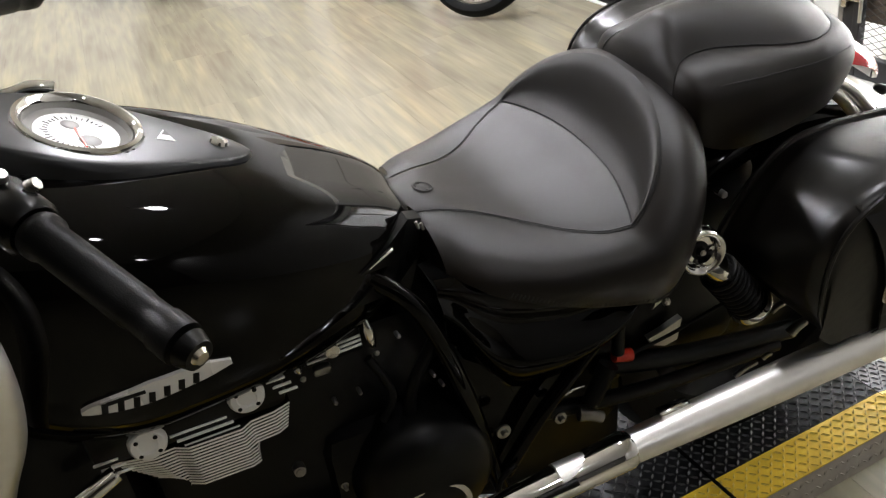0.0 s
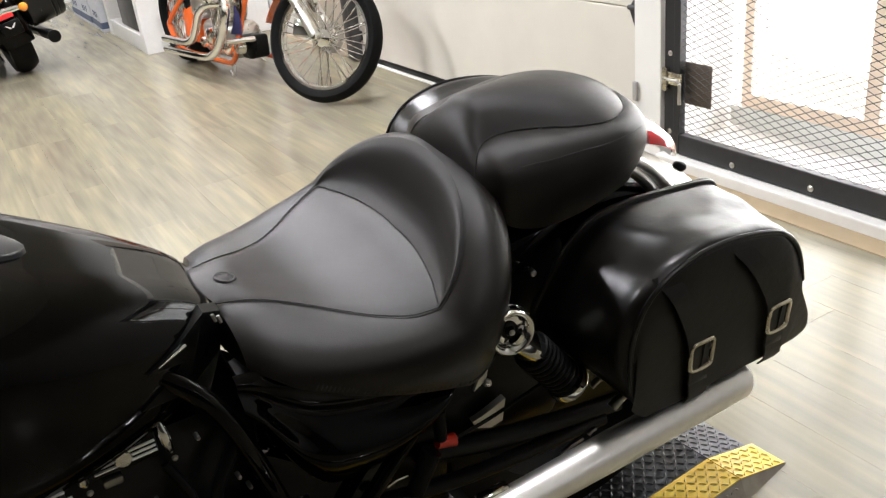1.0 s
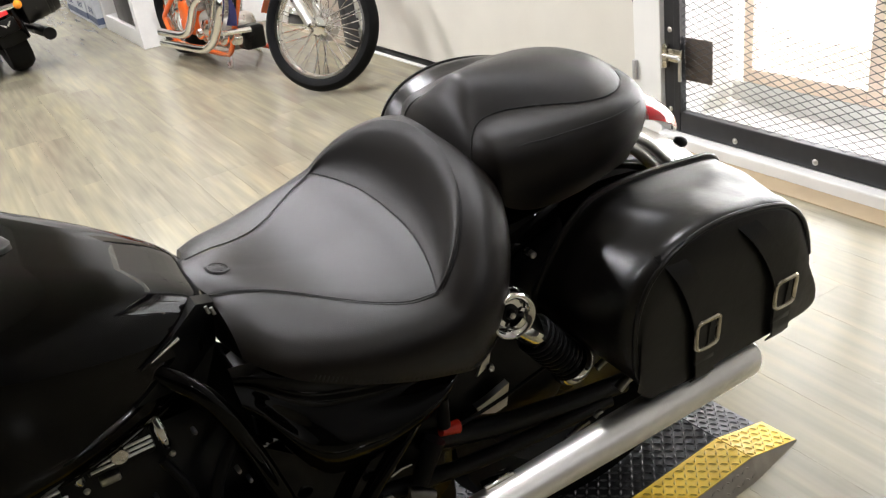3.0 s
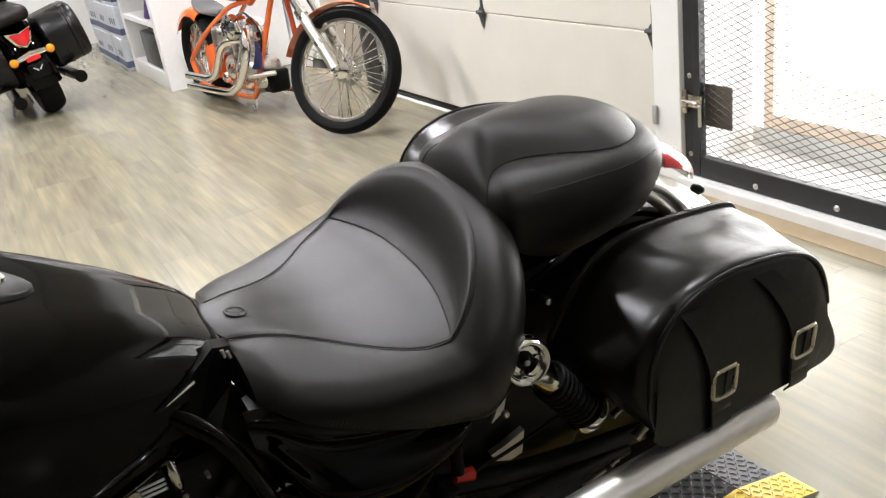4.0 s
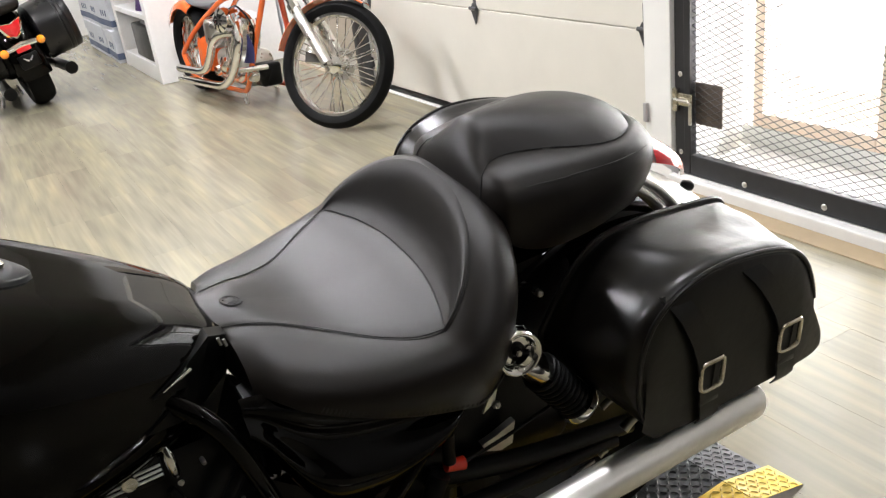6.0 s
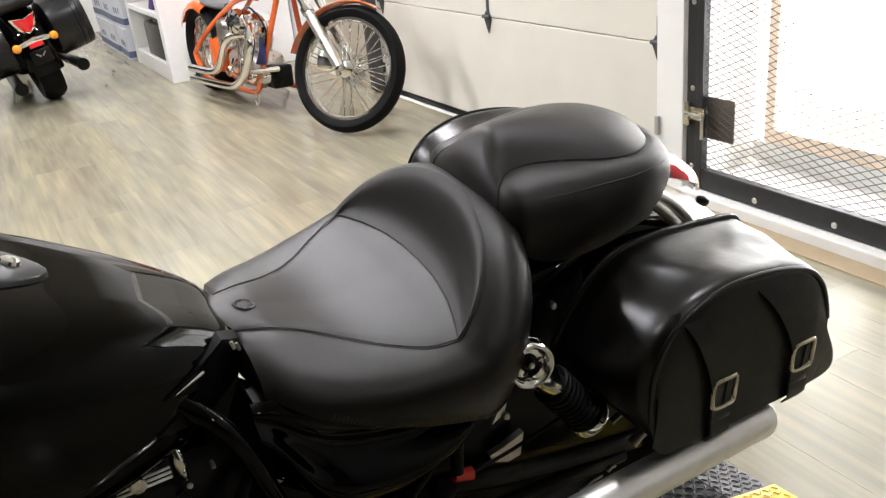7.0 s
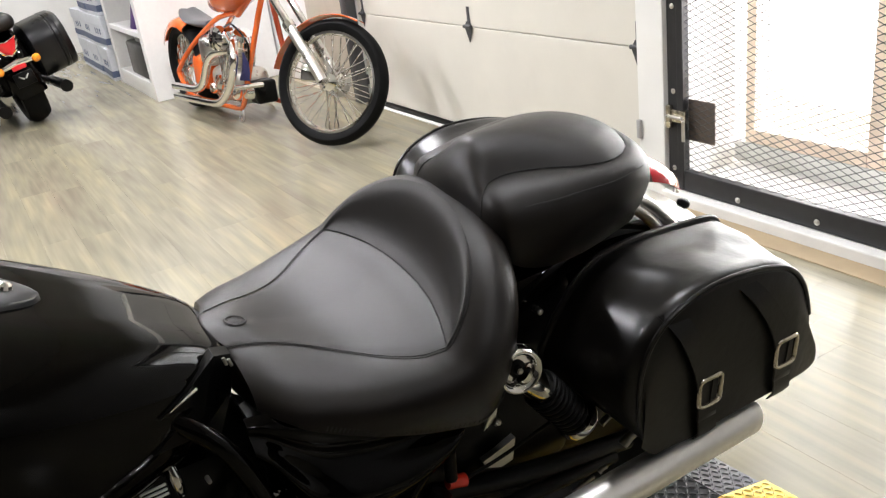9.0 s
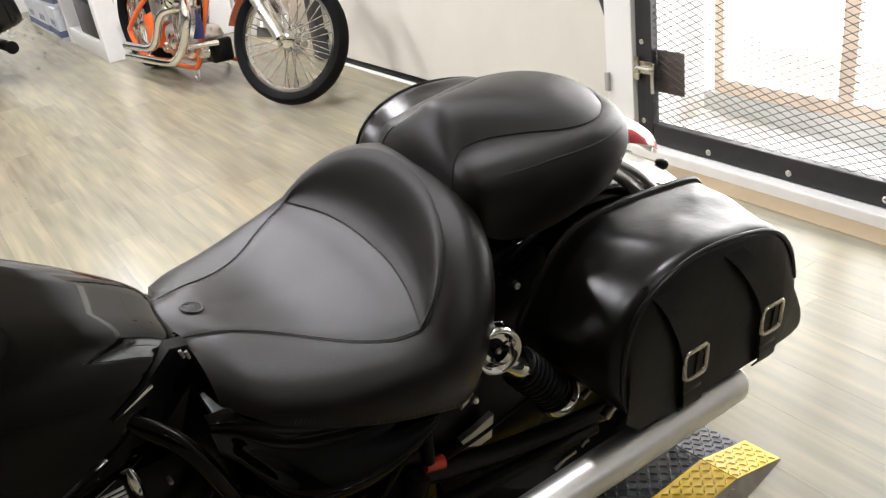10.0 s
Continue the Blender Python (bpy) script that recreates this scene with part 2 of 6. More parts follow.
def spline(pts, n):
    """Smooth polyline through control points."""
    pts = [Vector(p) for p in pts]
    out = []
    k = len(pts) - 1
    for i in range(k):
        p0, p1, p2, p3 = pts[max(i - 1, 0)], pts[i], pts[i + 1], pts[min(i + 2, k)]
        steps = max(2, n // k)
        for j in range(steps + (i == k - 1)):
            t = j / steps
            out.append(0.5 * (2 * p1 + (p2 - p0) * t + (2 * p0 - 5 * p1 + 4 * p2 - p3) * t * t + (3 * p1 - p0 - 3 * p2 + p3) * t ** 3))
    return out


def table(rows, x):
    """Smooth value of a table of (x, value, ...) at x, as a tuple."""
    if x <= rows[0][0]:
        return rows[0][1:]
    for i in range(len(rows) - 1):
        if x <= rows[i + 1][0]:
            a, b = rows[i], rows[i + 1]
            p, q = rows[max(i - 1, 0)], rows[min(i + 2, len(rows) - 1)]
            h = b[0] - a[0]
            t = (x - a[0]) / h
            res = []
            for k in range(1, len(a)):
                m0 = (b[k] - p[k]) / max(b[0] - p[0], 1e-6)
                m1 = (q[k] - a[k]) / max(q[0] - a[0], 1e-6)
                res.append((2 * t ** 3 - 3 * t ** 2 + 1) * a[k] + (t ** 3 - 2 * t ** 2 + t) * h * m0 + (-2 * t ** 3 + 3 * t ** 2) * b[k] + (t ** 3 - t ** 2) * h * m1)
            return tuple(res)
    return rows[-1][1:]


def rings(bm, loops, closed=True, caps=True, mat=0):
    """Skins a row of point loops."""
    vs = [[bm.verts.new(p) for p in loop] for loop in loops]
    n = len(vs[0])
    for a, b in zip(vs, vs[1:]):
        for i in range(n if closed else n - 1):
            j = (i + 1) % n
            try:
                bm.faces.new((a[i], a[j], b[j], b[i])).material_index = mat
            except ValueError:
                pass
    if caps and closed:
        bm.faces.new(vs[0][::-1]).material_index = mat
        bm.faces.new(vs[-1]).material_index = mat
    return vs


def tube(bm, pts, r, n=12, smooth=0, caps=True):
    """A round bar along a line; r may be a number or one radius a point."""
    pts = spline(pts, smooth) if smooth else [Vector(p) for p in pts]
    k = len(pts)
    rad = [r] * k if isinstance(r, (int, float)) else [r[0] + (r[-1] - r[0]) * i / (k - 1) for i in range(k)] if len(r) != k else r
    up = Vector((0, 0, 1))
    loops = []
    for i, p in enumerate(pts):
        d = (pts[min(i + 1, k - 1)] - pts[max(i - 1, 0)]).normalized()
        if abs(d.dot(up)) > 0.95:
            up = Vector((0, 1, 0)) if abs(d.y) < 0.9 else Vector((1, 0, 0))
        a = d.cross(up).normalized()
        b = a.cross(d).normalized()
        up = b
        loops.append([p + (a * math.cos(2 * math.pi * j / n) + b * math.sin(2 * math.pi * j / n)) * rad[i] for j in range(n)])
    rings(bm, loops, True, caps)


def turned(bm, profile, m=Matrix(), n=32, close=False):
    """Revolves (radius, height) pairs round z, then places them by m."""
    loops = [[m @ Vector((max(r, 1e-5) * math.cos(2 * math.pi * j / n), max(r, 1e-5) * math.sin(2 * math.pi * j / n), z)) for j in range(n)] for r, z in profile]
    if close:
        loops.append(loops[0])
    rings(bm, loops, True, False)


def facing(p, normal):
    """A pose at p whose z axis points along normal."""
    return Matrix.Translation(p) @ Vector(normal).to_track_quat("Z", "Y").to_matrix().to_4x4()


def fix(bm):
    bmesh.ops.remove_doubles(bm, verts=bm.verts, dist=1e-5)
    bmesh.ops.recalc_face_normals(bm, faces=bm.faces)
    return bm

# ---------------------------------------------------------------- room
X0, X1, Y0, Y1 = -4.5, WALL_X, -6.6, 9.6
bm = bmesh.new()
box(bm, (X0 - 0.2, Y0 - 0.2, -0.12), (X1 + 1.6, Y1 + 0.2, -0.006))
floor = structure("floor", bm, TAN, "light oak vinyl plank floor with a satin finish", "floor")
bm = bmesh.new()
box(bm, (X0, Y0, CEIL), (X1 + 0.2, Y1, CEIL + 0.12))
structure("ceiling", bm, PLASTER, "plain white painted ceiling", "ceiling")
# west and south walls are unseen, kept dark so black paint mirrors little
for nm, lo, hi in (("wall_west", (X0 - 0.15, Y0, -0.006), (X0, Y1, CEIL)), ("wall_south", (X0, Y0 - 0.15, -0.006), (X1 + 0.2, Y0, CEIL)),
                   ("wall_north", (X0, Y1, -0.006), (X1 + 0.2, Y1 + 0.15, CEIL))):
    bm = bmesh.new()
    box(bm, lo, hi)
    structure(nm, bm, WHITE if nm == "wall_north" else DARK_WALL, "plain white painted wall" if nm == "wall_north" else "plain unseen wall, kept dark to dim reflections", "wall")

# east wall: garage door opening from y 1.49 to 4.75, caged doorway from y -0.3 to 1.30
G0, G1, C0, C1, HEAD = 1.462, 3.93, -0.3, 1.30, 2.25
bm = bmesh.new()
box(bm, (X1 + 0.02, G1, -0.006), (X1 + 0.2, Y1, CEIL))
box(bm, (X1 + 0.02, C0, HEAD + 0.002), (X1 + 0.2, G1, CEIL))
structure("wall_east", bm, WHITE, "white painted wall round the garage door and caged doorway", "wall")
bm = bmesh.new()
box(bm, (X1 + 0.02, Y0, -0.006), (X1 + 0.2, C0, CEIL))
structure("wall_southeast", bm, WHITE, "plain white painted wall beside the cage", "wall")
bm = bmesh.new()
box(bm, (X1 - 0.028, C1 + 0.003, -0.006), (X1 + 0.2, G0 - 0.02, HEAD), 0.004)
structure("door_post", bm, WHITE, "white painted post between garage door and cage", "post")
bm = bmesh.new()
box(bm, (X1 - 0.043, G0 - 0.042, 0.225), (X1 - 0.029, G0 - 0.021, 0.30), 0.003)
tagged(part("sensor_box", bm, GREYBOX, None), "small grey door sensor box on the white post", "sensor")

# sectional garage door
gd = thing("garage_door", "cream steel sectional garage door with dark hinges, closed", "garage door", kind="structure")
SEC = 0.536
for i in range(4):
    z0 = 0.036 + i * SEC
    bm = bmesh.new()
    box(bm, (X1, G0 - 0.018, z0 + 0.002), (X1 + 0.05, G1 + 0.03, z0 + SEC - 0.002), 0.004)
    part("door_section", bm, CREAM, gd, smooth=False)
bm = bmesh.new()
box(bm, (X1 - 0.006, G0 - 0.015, 0.006), (X1 + 0.045, G1 + 0.02, 0.035), 0.004)
part("bottom_seal", bm, RUBBER, gd, "black rubber bottom seal")
for hy in (1.458, 2.672, 3.886):
    for i in (1, 2, 3):
        z0 = 0.036 + i * SEC
        bm = bmesh.new()
        box(bm, (X1 - 0.004, hy - 0.012, z0 - 0.012), (X1 - 0.0005, hy + 0.012, z0 + 0.10), 0.001)
        vs = [bm.verts.new((X1 - 0.004, hy + a, z0 + b)) for a, b in ((-0.035, 0), (0, -0.075), (0.035, 0), (0.012, 0.03), (-0.012, 0.03))]
        f = bm.faces.new(vs)
        r = bmesh.ops.extrude_face_region(bm, geom=[f])
        for v in r["geom"]:
            if isinstance(v, bmesh.types.BMVert):
                v.co.x -= 0.004
        tube(bm, [(X1 - 0.014, hy - 0.03, z0 + 0.004), (X1 - 0.014, hy + 0.03, z0 + 0.004)], 0.009, 10)
        fix(bm)
        part("hinge", bm, DARK, gd, "dark steel hinge")
# white strip; its colour gives the line of daylight below the seal
bm = bmesh.new()
box(bm, (X1 - 0.03, G0 - 0.02, -0.006), (X1 + 0.2, G1, 0.004), 0.001)
structure("threshold", bm, WHITE, "threshold strip, white for the daylight gap under the garage door", "threshold")

# painted kerb and tan board under the cage
bm = bmesh.new()
box(bm, (X1 - 0.055, C0, -0.006), (X1 + 0.42, C1, 0.043), 0.006)
structure("kerb", bm, KERB, "white painted concrete kerb under the cage", "kerb")
bm = bmesh.new()
box(bm, (X1 - 0.145, C0, -0.006), (X1 - 0.056, C1 + 0.12, 0.004), 0.002)
structure("edge_board", bm, TAN, "tan wooden edge board along the kerb", "board")

# vestibule behind the cage with a glazed door
VX = 2.62
bm = bmesh.new()
box(bm, (X1 + 0.2, C1 + 0.06, -0.006), (VX + 0.1, C1 + 0.2, CEIL))
box(bm, (X1 + 0.2, C0 - 0.2, -0.006), (VX + 0.1, C0 - 0.06, CEIL))
box(bm, (X1 + 0.2, C0, HEAD), (VX + 0.1, C1 + 0.06, HEAD + 0.1))
structure("wall_vestibule", bm, WHITE, "white painted entrance walls behind the cage", "wall")
# glazed shop front with orange wood trim
sf = thing("shop_front", "bright glazed shop front with orange wooden trim", "window", kind="structure")
FX = 2.47
for lo, hi in (((FX, 0.685, 0.125), (FX + 0.05, 0.745, HEAD)), ((FX, C0, 0.125), (FX + 0.05, 0.683, 0.182)), ((FX, 0.747, 0.125), (FX + 0.05, 1.243, 0.182)),
               ((FX + 0.002, 1.245, 0.125), (FX + 0.05, 1.290, HEAD))):
    bm = bmesh.new()
    box(bm, lo, hi, 0.004)
    part("trim", bm, TRIM, sf, smooth=False)
bm = bmesh.new()
box(bm, (FX, C0, 0.042), (FX + 0.05, 1.34, 0.123), 0.003)
part("window_sill", bm, WHITE, sf, "white sill board", smooth=False)
for a, b in ((0.747, 1.243), (C0, 0.683), (1.292, C1 + 0.058)):
    bm = bmesh.new()
    box(bm, (FX + 0.022, a, 0.184), (FX + 0.028, b, HEAD))
    pane = part("pane", bm, GLASS, sf, "clear glass pane", smooth=False)
    pane.visible_shadow = False
# glowing white board that stands in for the daylight outside
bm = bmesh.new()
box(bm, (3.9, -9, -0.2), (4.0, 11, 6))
outside_glow = glow("daylight_glow", (1.0, 1.0, 1.0), 7)
structure("backdrop", bm, outside_glow, "glowing white board for the overexposed daylight beyond the glass", "backdrop")
bm = bmesh.new()
box(bm, (VX + 0.1, -9, -0.3), (3.9, 11, -0.1))
structure("ground", bm, KERB, "pale concrete ground outside the shop front", "ground")

# cage door: black steel frame and expanded mesh
cage = thing("cage_door", "black steel cage door with expanded metal mesh, closed", "cage door", kind="structure")
CX = X1 - 0.012
for nm, lo, hi in (("stile", (CX, 1.222, 0.046), (CX + 0.035, C1 - 0.002, 2.2)), ("bottom_rail", (CX, C0 + 0.02, 0.046), (CX + 0.035, 1.220, 0.126)),
                   ("top_rail", (CX, C0 + 0.02, 2.12), (CX + 0.035, 1.220, 2.2)), ("stile", (CX, C0 + 0.022, 0.12), (CX + 0.035, C0 + 0.1, 2.118))):
    bm = bmesh.new()
    box(bm, lo, hi, 0.004)
    part(nm, bm, IRON, cage, smooth=False)
bm = bmesh.new()
box(bm, (CX - 0.008, 1.213, 0.128), (CX - 0.001, 1.243, 2.15), 0.002)
part("angle_strip", bm, IRON, cage, smooth=False)
for by, bz in ((0.959, 0.070), (0.631, 0.074), (0.30, 0.074), (-0.02, 0.074)):
    bm = bmesh.new()
    turned(bm, [(0.0, 0.007), (0.007, 0.006), (0.011, 0.002), (0.011, 0)], facing((CX, by, bz), (-1, 0, 0)), 12)
    part("bolt", bm, STEEL, cage, "bright steel bolt head")
for bz in (0.13, 0.43, 0.74, 1.2):
    bm = bmesh.new()
    turned(bm, [(0.0, 0.006), (0.007, 0.005), (0.010, 0.002), (0.010, 0)], facing((CX, 1.268, bz), (-1, 0, 0)), 12)
    part("bolt", bm, STEEL, cage, "bright steel bolt head")
# expanded mesh: diamond strands
bm = bmesh.new()
PW, PH = 0.0285, 0.0127
ny, nz = int((1.2 - C0 - 0.1) / PW) + 2, int((2.1 - 0.1) / PH) + 2
mx = CX + 0.016
verts, faces = [], []


def strand(a, b, w=0.0013, d=0.0016):
    a, b = Vector(a), Vector(b)
    t = (b - a).normalized()
    s = Vector((0, -t.z, t.y)) * w
    o = Vector((d, 0, 0))
    i = len(verts)
    for p in (a, b):
        verts.extend([tuple(p + s), tuple(p + o), tuple(p - s), tuple(p - o)])
    for k in range(4):
        faces.append((i + k, i + (k + 1) % 4, i + 4 + (k + 1) % 4, i + 4 + k))


for i in range(ny):
    for j in range(nz):
        y, z = 1.226 - i * PW, 0.10 + j * PH
        if (i + j) % 2 == 0 and z < 2.12:
            strand((mx, y, z), (mx, y - PW, z + PH))
        elif z < 2.12:
            strand((mx, y, z + PH), (mx, y - PW, z))
me = bpy.data.meshes.new("mesh_panel")
me.from_pydata(verts, [], faces)
me.materials.append(MESH)
mp = new("mesh_panel", me)
mp.parent = cage
tagged(mp, "black expanded metal mesh", kind="stuff")
bm.free()
bm = bmesh.new()
box(bm, (CX + 0.026, 1.091, 0.243), (CX + 0.030, 1.219, 0.401), 0.001)
part("lock_plate", bm, PLATE, cage, "brown steel lock guard plate")
bm = bmesh.new()
box(bm, (CX - 0.02, 1.196, 0.318), (CX - 0.009, 1.262, 0.366), 0.004)
box(bm, (CX - 0.024, 1.265, 0.292), (CX - 0.003, 1.288, 0.38), 0.004)
latch = part("latch", bm, BRASSY, cage, "worn zinc slide latch")
bm = bmesh.new()
tube(bm, [(CX - 0.03, 1.275, 0.341), (CX - 0.03, 1.200, 0.341), (CX - 0.03, 1.191, 0.332), (CX - 0.03, 1.191, 0.256)], 0.0065, 10)
part("bolt_handle", bm, STEEL, latch, "bent steel rod handle")

# ceiling lamps
first = None
for lx, ly in LAMPS:
    if first is None:
        first = thing("ceiling_lamp", "white pendant ceiling lamp with a glowing bulb", "lamp", Matrix.Translation((lx, ly, CEIL)), "ceiling lamps")
        bm = bmesh.new()
        turned(bm, [(0.0, 0.0), (0.06, 0.0), (0.06, -0.025), (0.014, -0.034), (0.012, -0.19), (0.034, -0.20), (0.034, -0.225), (0.0, -0.226)])
        part("housing", bm, WHITE, first)
        bm = bmesh.new()
        turned(bm, [(0.030, -0.205), (0.055, -0.215), (0.095, -0.245), (0.098, -0.250), (0.093, -0.250), (0.053, -0.220), (0.030, -0.211)])
        part("shade", bm, WHITE, first, "shallow white lamp shade")
        bm = bmesh.new()
        turned(bm, [(0.0, -0.285), (0.012, -0.282), (0.021, -0.270), (0.022, -0.256), (0.016, -0.242), (0.011, -0.227)])
        part("lens", bm, LAMPGLOW, first, "glowing lamp lens")
    else:
        copy_thing(first, Matrix.Translation((lx, ly, CEIL)))

# ---------------------------------------------------------------- black cruiser in front of the camera
# built upright round its own centre plane: x to the tail, y to its right, z up; it leans on its stand
LEAN = 6.0
DECK_Z = 0.045
bike = thing("motorcycle", "black cruiser motorcycle with wide vinyl seat, leaning on its stand", "motorcycle", pose(0, 0.078, DECK_Z - 0.005, LEAN, 0, 0))


# --- rider's seat
SIDE = [(-0.03, 0.050, 0.698), (0.005, 0.060, 0.696), (0.04, 0.072, 0.688), (0.077, 0.095, 0.679), (0.111, 0.125, 0.673), (0.143, 0.157, 0.671), (0.18, 0.186, 0.672), (0.212, 0.200, 0.679)]
FOOT = [(-0.03, -0.028, 0.142, 0.652), (0.005, -0.004, 0.168, 0.640), (0.04, 0.022, 0.188, 0.627), (0.111, 0.094, 0.216, 0.602), (0.166, 0.165, 0.228, 0.580), (0.212, 0.232, 0.236, 0.566)]


def seam_pt(s):
    """Half of the rider's seam loop: 0 at the nose, 1 at the corner, 2 behind; y is positive."""
    if s <= 1:
        x = -0.03 + 0.242 * s
        w, z = table(SIDE, x)
        return Vector((x, w, z))
    a = (s - 1) * math.pi / 2
    return Vector((0.212 + 0.112 * math.sin(a), 0.2 * math.cos(a), 0.679 + 0.113 * math.sin(a)))


def foot_pt(s):
    if s <= 1:
        return Vector(table(FOOT, -0.03 + 0.242 * s))
    a = (s - 1) * math.pi / 2
    return Vector((0.232 + 0.125 * math.sin(a), 0.236 * math.cos(a) ** 0.9 if a < 1.57 else 0.0, 0.566 + 0.075 * math.sin(a) ** 2))


def bulge_pt(s):
    a, b = seam_pt(s), foot_pt(s)
    if s <= 1:
        k = s * s * (3 - 2 * s)
        return Vector((b.x + 0.002, a.y + (b.y - a.y) * (0.80 + 0.2 * k) + 0.050 * k, a.z - 0.012 + 0.006 * k))
    t = (s - 1) * math.pi / 2
    k = math.sin(t)
    return Vector((b.x + 0.002 + 0.055 * k, 0.286 * max(0.0, math.cos(t)) ** 0.8, a.z - 0.006 + 0.012 * k))


def settled(bm):
    """The far half of the bodywork rides a little higher."""
    for v in bm.verts:
        if v.co.y > 0:
            v.co.z += 0.05 * v.co.y
            v.co.x += 0.05 * v.co.y
    return bm


def lifted(p):
    return Vector((p.x + 0.05 * max(0.0, p.y), p.y, p.z + 0.05 * max(0.0, p.y)))


N = 26
ss = [i / N for i in range(N + 1)] + [1 + i / N for i in range(1, N + 1)]
bm = bmesh.new()
# sitting panel
rows_ = []
M = 32
for i in range(N + 1):
    s = i / N
    p = seam_pt(s)
    row = []
    for j in range(M + 1):
        v = math.sin((j / M - 0.5) * math.pi)
        back = 0.046 * (1 - v * v) * s ** 2.2
        dome = (1 - v * v) * (0.012 + 0.006 * s - 0.016 * math.sin(math.pi * s))
        tuck = -0.0015 * max(0, abs(v) - 0.9) / 0.1 - 0.004 * max(0, s - 0.93) / 0.07 * (1 - v * v)
        row.append(Vector((p.x + back, p.y * v, p.z + dome + tuck)))
    rows_.append(row)
nose = [Vector((p.x - 0.016 * (1 - (p.y / 0.05) ** 2), p.y, p.z + 0.002)) for p in rows_[0]]
rings(bm, [nose] + rows_, False, False)
part("seat_panel", settled(fix(bm)), SEAT, bike, "smooth dark grey vinyl sitting panel")
# backrest panel
bm = bmesh.new()
last = rows_[-1]
loops = []
for k in range(11):
    t = k / 10
    loop = []
    for j in range(M + 1):
        v = math.sin((j / M - 0.5) * math.pi)
        a = math.acos(max(-1, min(1, abs(v))))
        top = Vector((0.212 + 0.112 * math.sin(a), 0.2 * v, 0.679 + 0.113 * math.sin(a)))
        p = last[j].lerp(top, t)
        p += Vector((0.5, 0, -0.85)) * 0.022 * math.sin(math.pi * t) ** 0.8 * math.sin(a) * (1 - 1.6 * t)
        p.z += 0.006 * math.sin(min(1, t * 5) * math.pi / 2) * math.sin(a) - 0.0015 * max(0, t - 0.9) / 0.1
        loop.append(p)
    loops.append(loop)
rings(bm, loops, False, False)
part("backrest_panel", settled(fix(bm)), SEAT, bike, "smooth vinyl backrest panel")
# outer skirt
bm = bmesh.new()
half = []
K = 14
for k in range(K + 1):
    t = k / K
    line = []
    for s in ss:
        a, b, c = seam_pt(s), bulge_pt(s), foot_pt(s)
        p = a * (1 - t) ** 2 + b * 2 * t * (1 - t) + c * t * t
        p.z -= 0.0012 * (1 - min(1, t * 6))
        line.append(p)
    half.append(line)
full = []
for line in half:
    near = [Vector((p.x, -p.y, p.z)) for p in line]
    full.append(near + [p.copy() for p in line[-2::-1]])
rings(bm, full, False, False)
# nose front
vs = rings(bm, [[Vector((loop[0].x - 0.016 * (1 - q * q), loop[-1].y * q, loop[0].z)) for q in (-1, -0.6, 0, 0.6, 1)] for loop in full], False, False)
part("seat_skirt", settled(fix(bm)), SEAT, bike, "rolled dark vinyl seat skirt")


def piping(name, pts, r, mat, parent, label=""):
    bm = bmesh.new()
    tube(bm, pts, r, 6)
    return part(name, bm, mat, parent, label)


up = Vector((0, 0, 0.0005))
loop = [Vector((seam_pt(s).x, -seam_pt(s).y, seam_pt(s).z)) for s in ss] + [seam_pt(s) for s in ss[-2::-1]]
piping("seam", [lifted(p + up) for p in loop], 0.0008, STITCH, bike, "dark stitched seam")
piping("seam", [lifted(p + Vector((0, 0, 0.0015))) for p in rows_[-1]], 0.0008, STITCH, bike, "dark stitched seam")
# second stitch row beside the seam
piping("stitch_line", [lifted(Vector((p.x, p.y * 1.018, p.z - 0.0012))) for p in loop[2:-2]], 0.0006, STITCH, bike)
# whip stitches along the foot of the skirt
bm = bmesh.new()
for i in range(60):
    s = 0.35 + 1.15 * i / 59
    p = foot_pt(s) * 0.93 + bulge_pt(s) * 0.07
    p.y = -p.y
    q = p + Vector((0.004, -0.0015, 0.006))
    tube(bm, [p + Vector((0, -0.001, 0)), q], 0.0009, 5)
part("lace_stitch", bm, STITCH, bike, "row of lacing stitches")
# round embossed badge
bm = bmesh.new()
bz = facing((0.0, -0.004, 0.7034), (0.26, 0, 1))
turned(bm, [(0.0155, 0.0004), (0.0145, 0.0014), (0.0128, 0.0014), (0.0120, 0.0004)], bz, 28)
turned(bm, [(0.0, 0.0009), (0.006, 0.0012), (0.0075, 0.0004), (0.0118, 0.0006), (0.0122, 0.0)], bz, 24)
for a in (0.3, 1.3, 2.4, 3.4, 4.5, 5.5):
    box(bm, (-0.0018, -0.0008, 0.0), (0.0018, 0.0008, 0.0013), 0, bz @ pose(0.0095 * math.cos(a), 0.0095 * math.sin(a), 0, 0, 0, math.degrees(a) + 50))
part("seat_badge", bm, BADGE, bike, "round embossed badge")

# --- passenger seat
PTOP = [(0.0, 0.343, 0.092, 0.774), (0.06, 0.349, 0.086, 0.796), (0.12, 0.360, 0.076, 0.812), (0.2, 0.380, 0.067, 0.820), (0.33, 0.412, 0.069, 0.824), (0.48, 0.460, 0.087, 0.824), (0.65, 0.515, 0.114, 0.822), (0.78, 0.557, 0.122, 0.822), (0.88, 0.600, 0.101, 0.822), (0.95, 0.632, 0.056, 0.818), (1.0, 0.647, 0.0, 0.815)]
PFOOT = [(0.0, 0.352, 0.108, 0.752), (0.12, 0.368, 0.124, 0.716), (0.3, 0.42, 0.132, 0.694), (0.5, 0.485, 0.137, 0.696), (0.68, 0.55, 0.135, 0.708), (0.82, 0.612, 0.112, 0.708), (0.92, 0.655, 0.068, 0.708), (1.0, 0.672, 0.0, 0.710)]


def ptop(s):
    return Vector(table(PTOP, s))


